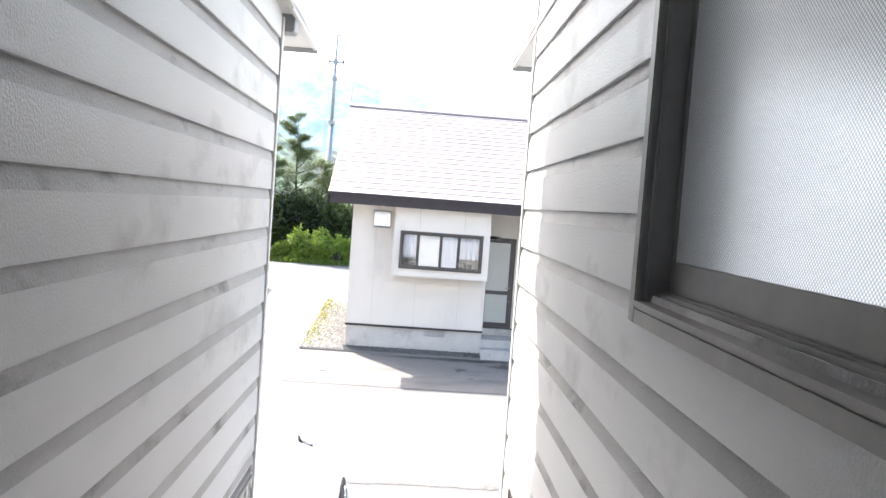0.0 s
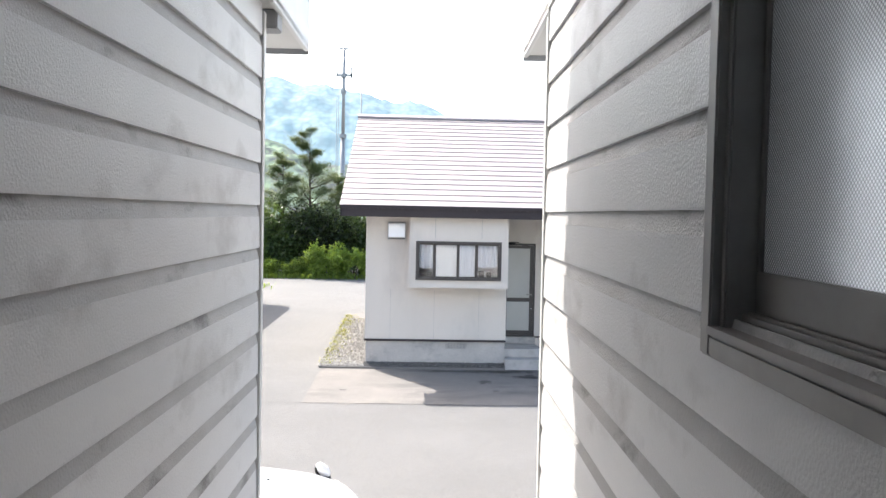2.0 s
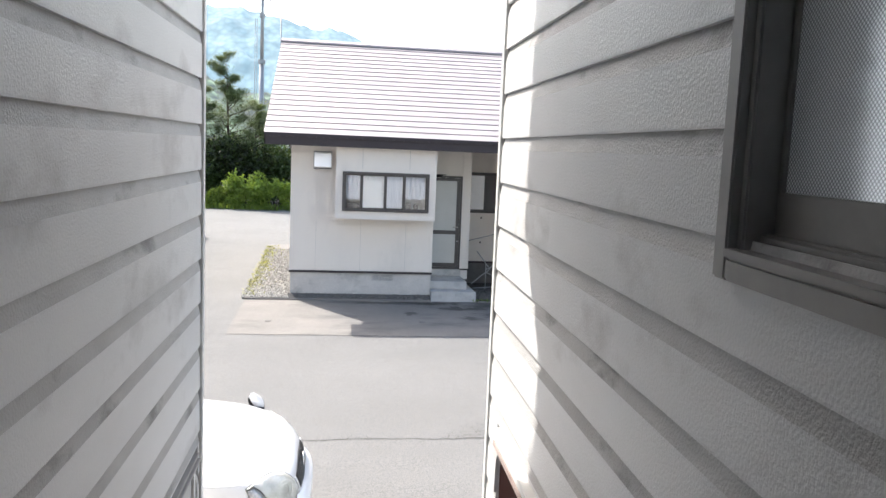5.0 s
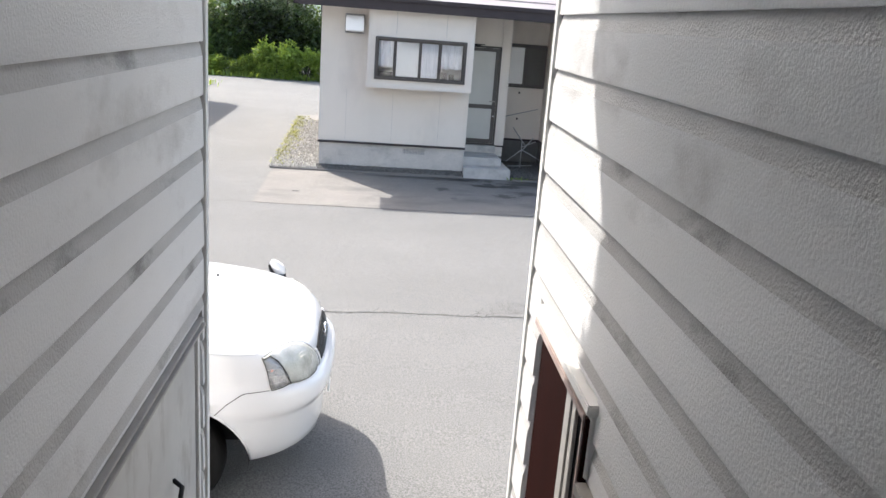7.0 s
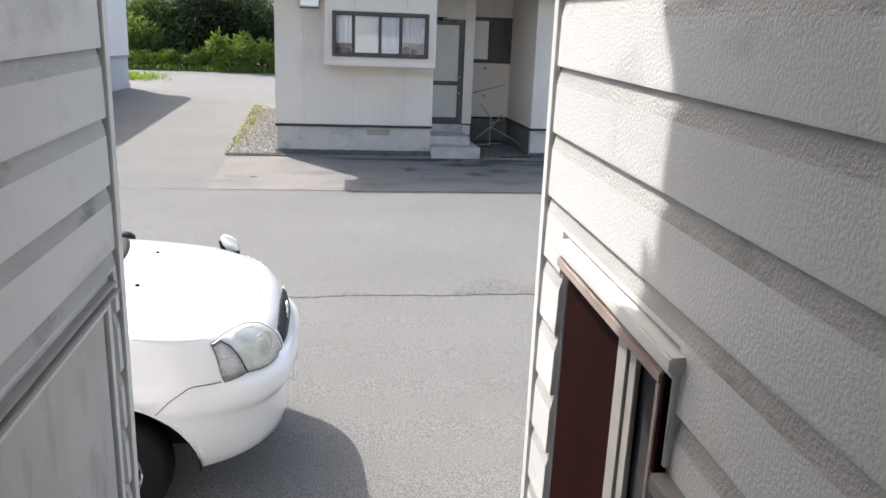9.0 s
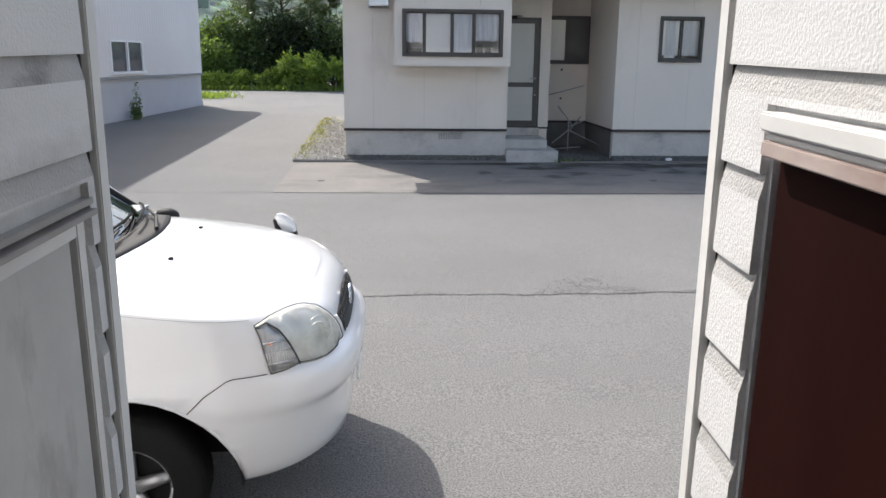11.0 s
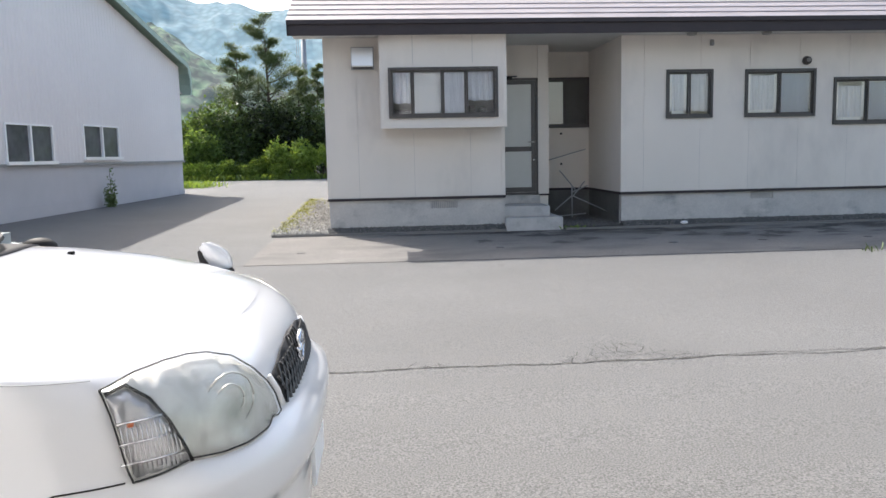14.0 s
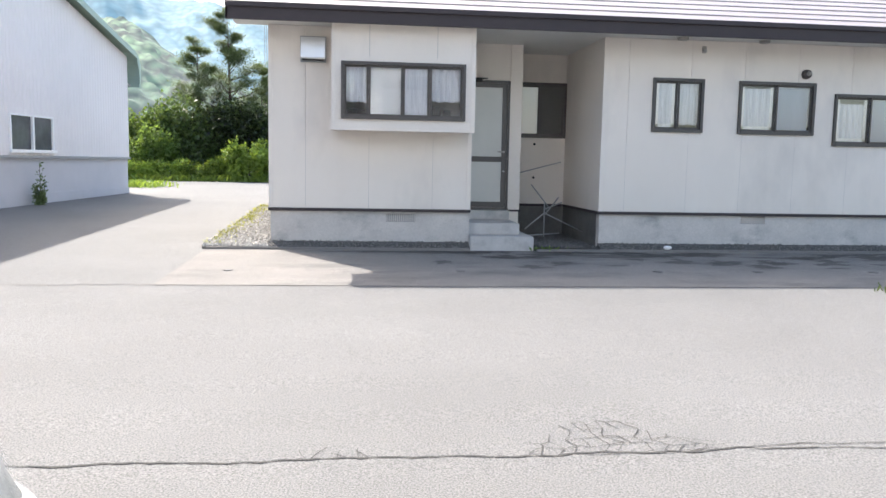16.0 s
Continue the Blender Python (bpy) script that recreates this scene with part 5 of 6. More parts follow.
def mast():
    x, y = -6.3, 60
    t = thing("radio_mast", (x, y, ground_z(y)), "tall slender grey steel mast with small aerials", "mast")
    bm = bmesh.new()
    tube(bm, [(0, 0, 0), (0, 0, 9)], 0.20, 12, 0.17)
    part("lower_tube", bm, STEEL, t, "", True)
    bm = bmesh.new()
    tube(bm, [(0, 0, 9), (0, 0, 15.4)], 0.13, 12, 0.09)
    part("upper_tube", bm, STEEL, t, "", True)
    for z, r in ((9.0, 0.26), (12.2, 0.2), (13.4, 0.2)):
        bm = bmesh.new()
        tube(bm, [(0, 0, z - 0.15), (0, 0, z + 0.15)], r, 10)
        part("collar", bm, STEEL, t)
    part("cross_arm", boxes((-0.55, 0.65, -0.05, 0.05, 13.35, 13.5)), STEEL, t)
    part("cross_arm", boxes((-0.35, 0.35, -0.05, 0.05, 15.3, 15.4)), STEEL, t)
    for dx in (-0.5, 0.55):
        part("aerial", boxes((dx - 0.05, dx + 0.05, -0.05, 0.05, 13.2, 14.0)), STEEL, t)
    bm = bmesh.new()
    for dx in (-0.48, -0.34):
        tube(bm, [(dx, 0, 0.5), (dx, 0, 12.0)], 0.02, 5)
    for k in range(46):
        tube(bm, [(-0.48, 0, 0.6 + k * 0.25), (-0.34, 0, 0.6 + k * 0.25)], 0.012, 4)
    part("ladder", bm, STEEL, t)
    t2 = thing("thin_pole", (-5.0, 60, ground_z(60)), "thin grey pole near the mast", "pole")
    bm = bmesh.new()
    tube(bm, [(0, 0, 0), (0, 0, 12.4)], 0.06, 8, 0.04)
    part("pole", bm, STEEL, t2, "", True)


mast()


# ---- barn ----
BU = Vector((-1.296, -8.9, 0)).normalized()


def barn():
    """Local frame: x runs along the gable wall away from its far corner (negative), y out of the wall."""
    t = thing("barn", (0, 0, 0), "large white corrugated shed with green roof trim", "shed")
    ux, uy = BU.x, BU.y
    nx, ny = 0.98956, -0.1441                      # outward from the gable wall
    M = Matrix(((ux, nx, 0, -7.62), (uy, ny, 0, 30.55), (0, 0, 1, 0), (0, 0, 0, 1)))
    def p(nm, bm, m, label="", parent=None, smooth=False):
        bm.transform(M)
        return part(nm, bm, m, parent or t, label, smooth)
    wins = [(7.5, 9.25, 1.28, 2.09), (4.35, 6.15, 1.36, 2.16)]
    door = (10.45, 13.6, -0.2, 2.08)
    peak = 11.0
    def roof_z(u):
        return 4.15 + 0.265 * min(u, 2 * peak - u)
    sheet_cuts = [(round(a / 0.075) * 0.075, round(b / 0.075) * 0.075, c, d) for a, b, c, d in wins + [door]]
    # corrugated sheet above the skirt, cut for the openings
    bm = bmesh.new()
    step, u = 0.075, 0.0
    cuts = wins + [door]
    i = 0
    while i * step < 2 * peak - 0.01:
        u = i * step
        d0, d1 = (0.0, 0.018) if i % 2 == 0 else (0.018, 0.0)
        for a, b, z0, z1 in rects(u, (i + 1) * step, 1.25, 30, sheet_cuts):
            lo, hi0, hi1 = z0, min(z1, roof_z(u)), min(z1, roof_z(u + step))
            if hi0 > lo:
                bm.faces.new([bm.verts.new(q) for q in ((a, 0.05 + d0, lo), (b, 0.05 + d1, lo), (b, 0.05 + d1, hi1), (a, 0.05 + d0, hi0))])
        i += 1
    p("sheet_wall", bm, BARNWALL, "white corrugated sheet wall")
    p("skirt", boxes(*[(a, b, -0.1, 0.0, c, d) for a, b, c, d in rects(0, 22, 0.36, 1.3, [door])]), BARNSKIRT, "blue-grey lower wall")
    p("base", boxes(*[(a, b, -0.1, 0.03, c, d) for a, b, c, d in rects(0, 22, -0.3, 0.36, [door])]), BARNSKIRT, "grey concrete base")
    p("drip_rail", boxes((0, 10.45, 0.0, 0.09, 1.19, 1.25)), GREYPIPE)
    p("wall_core", boxes(*[(a, b, -0.1, 0.02, c, d) for a, b, c, d in rects(0, 22, 1.25, 4.2, cuts)]), BARNWALL)
    for a, b, z0, z1 in wins:
        w = thing("window", (0, 0, 0), "", "")
        w.parent = t
        f = 0.03
        mid = (a + b) / 2
        p("window_frame", boxes((a - 0.02, a + f, 0, 0.085, z0, z1), (b - f, b + 0.02, 0, 0.085, z0, z1), (a, b, 0, 0.085, z1 - f, z1 + 0.01), (mid - 0.03, mid + 0.03, 0, 0.1, z0, z1)), PVC, "white frame", w)
        p("window_sill", boxes((a - 0.06, b + 0.06, 0, 0.14, z0 - 0.05, z0 + 0.02)), PVC, "white sill", w)
        for c, d in ((a + f, mid - 0.03), (mid + 0.03, b - f)):
            p("pane", boxes((c, d, 0.03, 0.04, z0, z1 - f)), DARKGLASS, "dark reflecting pane", w)
        p("room", boxes((a, b, -0.5, -0.45, z0 - 0.1, z1 + 0.1), (a - 0.05, a, -0.5, 0, z0 - 0.1, z1), (b, b + 0.05, -0.5, 0, z0 - 0.1, z1)), DARKROOM, "", w)
    a, b, z0, z1 = door
    d = p("sliding_door", boxes((a, b, -0.04, 0.02, -0.2, 1.18), (a, a + 0.1, -0.04, 0.02, 1.18, 2.08), (b - 0.1, b, -0.04, 0.02, 1.18, 2.08), (a, b, -0.04, 0.02, 2.0, 2.08), ((a + b) / 2 - .05, (a + b) / 2 + .05, -0.04, 0.02, 1.18, 2.0)), PVC, "white framed sliding door")
    p("door_glass", boxes((a + 0.1, b - 0.1, -0.02, -0.01, 1.18, 2.0)), DARKGLASS, "dark door glass", d)
    p("door_hood", boxes((a - 0.3, b + 0.3, 0.0, 0.35, 2.28, 2.38)), GREYPIPE)
    # roof with rounded eave
    prof = [(-0.22, 3.30), (-0.27, 3.62), (-0.25, 3.95), (-0.14, 4.16), (0.0, 4.28), (peak, 4.28 + 0.265 * peak), (2 * peak, 4.28), (2 * peak + 0.6, 3.9), (2 * peak + 0.62, 3.25)]
    bm = bmesh.new()
    a = [bm.verts.new((u, 0.35, z)) for u, z in prof]
    b = [bm.verts.new((u, -16, z)) for u, z in prof]
    c = [bm.verts.new((u, 0.35, z - 0.16 if 0 < i < 8 else z)) for i, (u, z) in enumerate([(q[0] + (0.12 if k < 4 else 0), q[1]) for k, q in enumerate(prof)])]
    for k in range(len(prof) - 1):
        bm.faces.new((a[k], a[k + 1], b[k + 1], b[k]))
        bm.faces.new((a[k], a[k + 1], c[k + 1], c[k]))
    p("roof", bm, GREEN, "green metal roof with rounded eave", smooth=False)
    bm = bmesh.new()
    prism(bm, [(-0.01, -0.2), (22.01, -0.2), (22.01, 4.15), (peak, 7.0), (-0.01, 4.15)], 'y', -16, -15.9)
    p("rear_wall", bm, BARNWALL)
    p("side_wall", boxes((0.0, 0.1, -16, -0.1, -0.2, 4.15), (21.9, 22, -16, -0.1, -0.2, 4.15)), BARNWALL)
    p("gutter_bracket", boxes((-0.2, 0.0, 0.0, 0.05, 3.34, 3.40)), GREYPIPE)
    return M


BARN_M = barn()
q = BARN_M @ Vector((5.35, 0.25, 0))


def wall_weed(x, y):
    rnd = random.Random(61)
    bm = bmesh.new()
    cs = []
    for dx, h in ((0.0, 0.98), (0.10, 0.62), (-0.13, 0.50), (-0.06, 0.42), (0.05, 0.35)):
        tube(bm, [(dx * 0.3, 0, -0.02), (dx * 0.8, 0.02, h * 0.6), (dx, 0.0, h)], 0.010, 5, 0.004)
        cs += [(dx * (0.4 + 0.6 * k / 7) + rnd.uniform(-.02, .02), rnd.uniform(-.02, .02), h * (0.12 + 0.86 * k / 7), 0.085 - 0.008 * k, 1.3) for k in range(8)]
    leafy("wall_weed", leaves(650, blobs(cs), 0.035, 61, 2.2), NEEDLE, "tall spiky weed growing against the shed wall", "weed", (x, y, ground_z(y)), bm)


wall_weed(q.x, q.y)


# ---- small things by the house ----
def antenna():
    t = thing("old_antenna", (2.0, 18.3, 0.06), "discarded thin metal aerial leaning in the nook", "antenna")
    rods = [((0.03, 0.0, 0.06), (0.03, 0.02, 0.62)), ((0.03, 0.0, 0.44), (-0.29, -0.05, 0.19)), ((0.03, 0.0, 0.44), (0.64, -0.1, 0.15)), ((-0.25, 0.0, 0.08), (0.28, 0.0, 0.12)),
            ((-0.29, 0.7, 1.05), (0.45, 0.7, 1.25)), ((-0.15, 0.2, 0.88), (0.10, 0.05, 0.54)), ((0.29, 0.15, 0.68), (0.04, 0.0, 0.42)), ((0.03, 0.0, 0.5), (0.36, 0.2, 0.60))]
    for a, b in rods:
        bm = bmesh.new()
        tube(bm, [a, b], 0.011, 6)
        part("rod", bm, STEEL, t, "", True)
    for x, z in ((0.1, 1.55), (0.1, 0.98)):
        bm = bmesh.new()
        bmesh.ops.create_uvsphere(bm, u_segments=8, v_segments=6, radius=0.022)
        bm.transform(Matrix.Translation((x, 1.17, z)))
        part("clip", bm, BLACK, t, "", True)


antenna()


def meter_box():
    t = thing("meter_box", (7.92, FY, 1.38), "grey electric meter box with white conduits", "meter box")
    part("box", boxes((0.12, 0.36, -0.14, -0.002, 0.05, 0.33), bevel=0.012), ALU, t)
    part("dial_window", boxes((0.17, 0.31, -0.148, -0.138, 0.20, 0.28)), DARKROOM, t)
    bm = bmesh.new()
    tube(bm, [(-0.06, -0.04, -0.14), (-0.06, -0.04, 0.34), (0.0, -0.04, 0.37), (0.3, -0.04, 0.37)], 0.02, 8)
    part("conduit", bm, PVC, t, "white plastic conduit", True)
    bm = bmesh.new()
    tube(bm, [(-0.06, -0.04, -0.09), (0.3, -0.04, -0.07)], 0.018, 8)
    part("conduit", bm, PVC, t, "", True)
    bm = bmesh.new()
    tube(bm, [(-0.14, -0.03, -0.25), (0.1, -0.06, -0.28), (0.45, -0.05, -0.3)], 0.012, 6)
    part("cable", bm, BLACK, t, "thin black cable", True)


meter_box()
t = thing("vent_stack", (8.36, FY - 0.16, 0.05), "grey standing flue pipe beside the meter", "pipe")
bm = bmesh.new()
tube(bm, [(0, 0, 0), (0, 0, 1.85)], 0.085, 16)
part("pipe", bm, GREYPIPE, t, "", True)
part("foot", boxes((-0.14, 0.14, -0.14, 0.14, -0.02, 0.06), bevel=0.01), CONCRETE, t)
t = thing("water_tap_cover", (7.95, FY - 0.06, 0.14), "small grey pipe stub by the plinth", "pipe stub")
bm = bmesh.new()
tube(bm, [(0, 0, 0), (0, 0, 0.12), (0, -0.05, 0.15)], 0.04, 10)
part("stub", bm, GREYPIPE, t, "", True)
bm = bmesh.new()
bmesh.ops.create_icosphere(bm, subdivisions=2, radius=0.05)
for v in bm.verts:
    v.co.z *= 0.6
    v.co.x *= 1.3
ob = part("white_stone", bm, PVC, None, "", True)
ob.location = (3.66, 17.25, 0.07)
tagged(ob, "lone white stone on the gravel strip", "stone")


# ---- the parked car ----
from mathutils.bvhtree import BVHTree


def make_car(at):
    """Local frame: x ahead, y to the car's left, z up, from the tip of the front bumper."""
    t = thing("car", at, "white compact sport utility car parked beside the steps", "car")
    # body: plan rings by height: height, nose, half width, squareness of the nose's plan
    levels = [(0.285, -0.10, 0.815, 2.4), (0.30, -0.085, 0.83, 2.4), (0.36, -0.075, 0.852, 2.5), (0.47, -0.065, 0.865, 2.7), (0.56, -0.052, 0.869, 2.8),
              (0.592, -0.045, 0.871, 2.9), (0.600, -0.032, 0.874, 2.9), (0.64, -0.020, 0.873, 3.0), (0.70, -0.014, 0.869, 3.0), (0.735, -0.022, 0.865, 3.0),
              (0.756, -0.058, 0.861, 3.0), (0.768, -0.085, 0.858, 3.0), (0.83, -0.10, 0.858, 3.0), (0.89, -0.125, 0.857, 3.0), (0.925, -0.152, 0.856, 2.9),
              (0.955, -0.190, 0.855, 2.75), (0.972, -0.220, 0.852, 2.7), (0.979, -0.236, 0.841, 2.7)]
    crest = [(-0.20, 0.95), (-0.236, 0.980), (-0.28, 1.000), (-0.34, 1.023), (-0.42, 1.049), (-0.5, 1.071), (-0.65, 1.103), (-0.88, 1.138), (-1.12, 1.156), (-1.4, 1.15), (-4.0, 1.12), (-4.5, 1.08)]
    CURVE, TAIL = -0.75, -4.42
    angles = [math.pi / 2 * k / 26.0001 for k in range(27)]
    sides = [-0.75 - 3.05 * k / 22 for k in range(1, 22)]

    def crest_z(x):
        for (a, za), (b, zb) in zip(crest, crest[1:]):
            if x >= b:
                return za + (zb - za) * (a - x) / (a - b)
        return crest[-1][1]

    def plan(z, nose, w, n):
        """Half a ring on the car's right, from the middle of the nose to the middle of the tail."""
        half = [(CURVE + (nose - CURVE) * math.cos(a) ** (2 / n), -w * math.sin(a) ** (2 / n) if a else 0.0) for a in angles]
        half += [(x, -w) for x in sides]
        half += [(-3.8 + (TAIL + 3.8) * math.sin(a) ** 0.6, -w * math.cos(a) ** 0.6) for a in [math.pi / 2 * k / 10 for k in range(10)]] + [(TAIL, 0.0)]
        lift = max(0.0, (z - 0.77) / 0.209)
        return [(x, y, z + lift * 0.100 * min(0.75, max(0.0, -0.41 - x))) for x, y in half]

    bm = bmesh.new()
    rows, halves = [], [plan(*lv) for lv in levels]
    for half in halves:
        rows.append([bm.verts.new(p) for p in half] + [bm.verts.new((x, -y, z)) for x, y, z in half[-2:0:-1]])
    n = len(rows[0])
    for a, b in zip(rows, rows[1:]):
        for k in range(n):
            bm.faces.new((a[k], a[(k + 1) % n], b[(k + 1) % n], b[k]))
    bm.faces.new(rows[0])
    # bonnet and deck: arcs from rim to rim over the top ring
    top_half, across, last = halves[-1], 18, None
    for k in range(len(top_half)):
        x, y, z = top_half[k]
        if abs(y) < 1e-4:
            line = [rows[-1][k]] * (across + 1)
        else:
            line = [rows[-1][k]]
            for i in range(1, across):
                f = math.sin(math.pi / 2 * (2 * i / across - 1))
                rise = (1 - abs(f) ** 3.4) * max(0.0, crest_z(x) - z)
                line.append(bm.verts.new((x, abs(y) * f, z + rise)))
            line.append(rows[-1][n - k])
        if last:
            for i in range(across):
                quad = (last[i], last[i + 1], line[i + 1], line[i])
                ring = [v for j, v in enumerate(quad) if v not in quad[:j]]
                if len(ring) > 2:
                    bm.faces.new(ring)
        last = line
    bmesh.ops.recalc_face_normals(bm, faces=bm.faces[:])
    body_me = finish("body", bm, PAINT, True)
    body = part("body", body_me, None, t, "glossy white body")
    tmp = bmesh.new()
    tmp.from_mesh(body_me)
    tree = BVHTree.FromBMesh(tmp)
    tmp.free()
    HUBX, HUBZ, ARCH, ARCHZ, WIDE = -0.93, 0.285, 0.40, 0.28, 1.12
    # wheel arches are cut through the body
    cut = bmesh.new()
    for hx in (HUBX, HUBX - 2.62):
        for sy in (-1, 1):
            bmesh.ops.create_cone(cut, cap_ends=True, segments=40, radius1=ARCH, radius2=ARCH, depth=0.62,
                                      matrix=Matrix.Translation((hx, sy * 0.80, ARCHZ)) @ Matrix.Diagonal((WIDE, 1, 1, 1)) @ Matrix.Rotation(radians(90), 4, 'X'))
    cutter_me = finish("arch_cut", cut, BLACK)
    arch = bpy.data.objects.new("arch_cut", cutter_me)
    scene.collection.objects.link(arch)
    arch.location = at
    mod = body.modifiers.new("arches", 'BOOLEAN')
    mod.operation, mod.object, mod.solver = 'DIFFERENCE', arch, 'EXACT'
    bpy.context.view_layer.update()
    dg = bpy.context.evaluated_depsgraph_get()
    cut_me = bpy.data.meshes.new_from_object(body.evaluated_get(dg))
    body.modifiers.clear()
    body.data = cut_me
    bpy.data.objects.remove(arch)

    def onto(p, d, lift):
        hit, nor, _, _ = tree.ray_cast(Vector(p), Vector(d))
        if hit is None:
            near = tree.find_nearest(Vector(p))
            hit, nor = near[0], near[1]
        if nor.dot(Vector(d)) > 0:
            nor = -nor
        return hit + nor * lift

    def patch(name, outline, frame_of, d, m, lift=0.004, thick=0.006, parent=None, label="", fine=3):
        """A curved skin laid on the body over a flat outline."""
        bm = bmesh.new()
        vs = [bm.verts.new((a, b, 0)) for a, b in outline]
        f = bm.faces.new(vs)
        bmesh.ops.triangulate(bm, faces=[f])
        for _ in range(fine):
            bmesh.ops.subdivide_edges(bm, edges=bm.edges[:], cuts=1)
        bmesh.ops.triangulate(bm, faces=bm.faces[:])
        for v in bm.verts:
            v.co = onto(frame_of(v.co.x, v.co.y), d, lift)
        ob = part(name, bm, m, parent or t, label, True)
        s = ob.modifiers.new("skin", 'SOLIDIFY')
        s.thickness, s.offset = thick, 1
        return ob

    def strip(name, line, frame_of, d, width, m, lift=0.002):
        """A thin seam that follows the body."""
        pts = []
        for (a0, b0), (a1, b1) in zip(line, line[1:]):
            k = max(2, int(math.hypot(a1 - a0, b1 - b0) / 0.025))
            pts += [(a0 + (a1 - a0) * i / k, b0 + (b1 - b0) * i / k) for i in range(k)]
        pts.append(line[-1])
        bm = bmesh.new()
        tube(bm, [onto(frame_of(a, b), d, lift) for a, b in pts], width / 2, 5)
        return part(name, bm, m, t)

    for sy, side in ((-1, "right"), (1, "left")):
        d = Vector((-0.7071, -sy * 0.7071, 0))
        # q runs from the flank (negative) to the nose
        head = [(-0.853, 0.950), (-0.845, 0.90), (-0.822, 0.756), (-0.76, 0.760), (-0.693, 0.768), (-0.62, 0.760), (-0.542, 0.757), (-0.45, 0.760), (-0.366, 0.774), (-0.378, 0.82),
                (-0.402, 0.858), (-0.445, 0.900), (-0.495, 0.937), (-0.56, 0.958), (-0.62, 0.967), (-0.69, 0.970), (-0.77, 0.966)]
        def place(q, z, sy=sy):
            return (q * 0.7071 + 1.2, sy * (-q * 0.7071 + 1.2), z)
        lamp = patch("headlight", head, place, d, LAMPBASE, 0.002, 0.004, None, "large hazy clear headlight")
        sig = [(-0.846, 0.938), (-0.80, 0.944), (-0.765, 0.915), (-0.737, 0.868), (-0.712, 0.81), (-0.699, 0.777), (-0.75, 0.767), (-0.812, 0.764), (-0.832, 0.84)]
        patch("turn_signal", sig, place, d, SIGNAL, 0.007, 0.003, lamp, "faceted turn signal")
        bulb = bmesh.new()
        bmesh.ops.create_uvsphere(bulb, u_segments=10, v_segments=8, radius=0.009)
        bulb.transform(Matrix.Translation(onto(place(-0.812, 0.88), d, 0.006)))
        part("bulb", bulb, AMBER, lamp, "amber bulb", True)
        edge = bmesh.new()
        tube(edge, [onto(place(q, z), d, 0.012) for q, z in ((-0.846, 0.940), (-0.80, 0.949), (-0.763, 0.918), (-0.733, 0.868), (-0.708, 0.81), (-0.694, 0.772))], 0.0045, 5)
        if sy < 0:
            ribs = bmesh.new()
            for k in range(14):
                q0 = -0.826 + 0.0095 * k
                z1 = min(0.885, 0.90 - 1.1 * max(0.0, q0 + 0.765))
                tube(ribs, [onto(place(q0 - 0.006 * f, 0.772 + (z1 - 0.772) * f), d, 0.012) for f in (0.04, 0.35, 0.65, 0.95)], 0.0018, 4)
            for z1, q1 in ((0.80, -0.71), (0.842, -0.728), (0.885, -0.748)):
                tube(ribs, [onto(place(-0.838 + (q1 + 0.838) * f, z1), d, 0.013) for f in (0.0, 0.3, 0.6, 1.0)], 0.003, 4)
            part("reflector_ribs", ribs, CHROME, lamp, "chrome reflector ribs", True)
            bowl = bmesh.new()
            c = onto(place(-0.56, 0.862), d, 0.006)
            ax = Vector((0.35, 0.94 * -sy, 0.0)) if sy > 0 else Vector((0.72, -0.69, 0.0))
            side = Vector((-ax.y, ax.x, 0.0))
            for r in (0.068, 0.040):
                tube(bowl, [c + (side * math.cos(a) + Vector((0, 0, 1)) * math.sin(a)) * r for a in [2 * math.pi * k / 18 for k in range(19)]], 0.003, 5)
            part("reflector_bowl", bowl, LAMPBASE, lamp, "round reflector bowl", True)
        part("divider", edge, RUBBER if sy < 0 else PAINT, lamp, "dark line between lamp and signal")
        lens = patch("lens", head, place, d, LENS, 0.013, 0.003, lamp, "yellowed plastic lens")
        dense = []
        for i in range(len(head)):
            a, b = head[i], head[(i + 1) % len(head)]
            dense += [onto(place(a[0] + (b[0] - a[0]) * k / 4, a[1] + (b[1] - a[1]) * k / 4), d, 0.013) for k in range(4)]
        if sy < 0:
            rb = bmesh.new()
            tube(rb, dense + [dense[0]], 0.0023, 5)
            part("gasket", rb, BLACK, lamp, "dark lamp gasket")
        # seam between bumper and wing
        def flank(x, z, sy=sy):
            return (x, sy * 1.5, z)
        strip("bumper_seam", [(-0.372, 0.760), (-0.50, 0.756), (-0.525, 0.748), (-0.61, 0.69), (-0.675, 0.625)], flank, (0, -sy, 0), 0.004, BLACK)
        strip("bonnet_seam", [(-0.44, 0.972), (-0.7, 0.998), (-1.0, 1.029), (-1.2, 1.048)], flank, (0, -sy, 0), 0.0022, GREYPIPE)
        strip("door_seam", [(-1.32, 1.04), (-1.33, 0.6), (-1.25, 0.36)], flank, (0, -sy, 0), 0.006, BLACK)
        # arch lip
        lip = bmesh.new()
        tube(lip, [onto((HUBX + WIDE * (ARCH + 0.008) * math.cos(a), sy * 1.5, ARCHZ + (ARCH + 0.008) * math.sin(a)), (0, -sy, 0), 0.0) for a in [math.pi * (k + 2) / 28 for k in range(25)]], 0.006, 6)
        part("arch_lip", lip, PAINT, t, "", True)
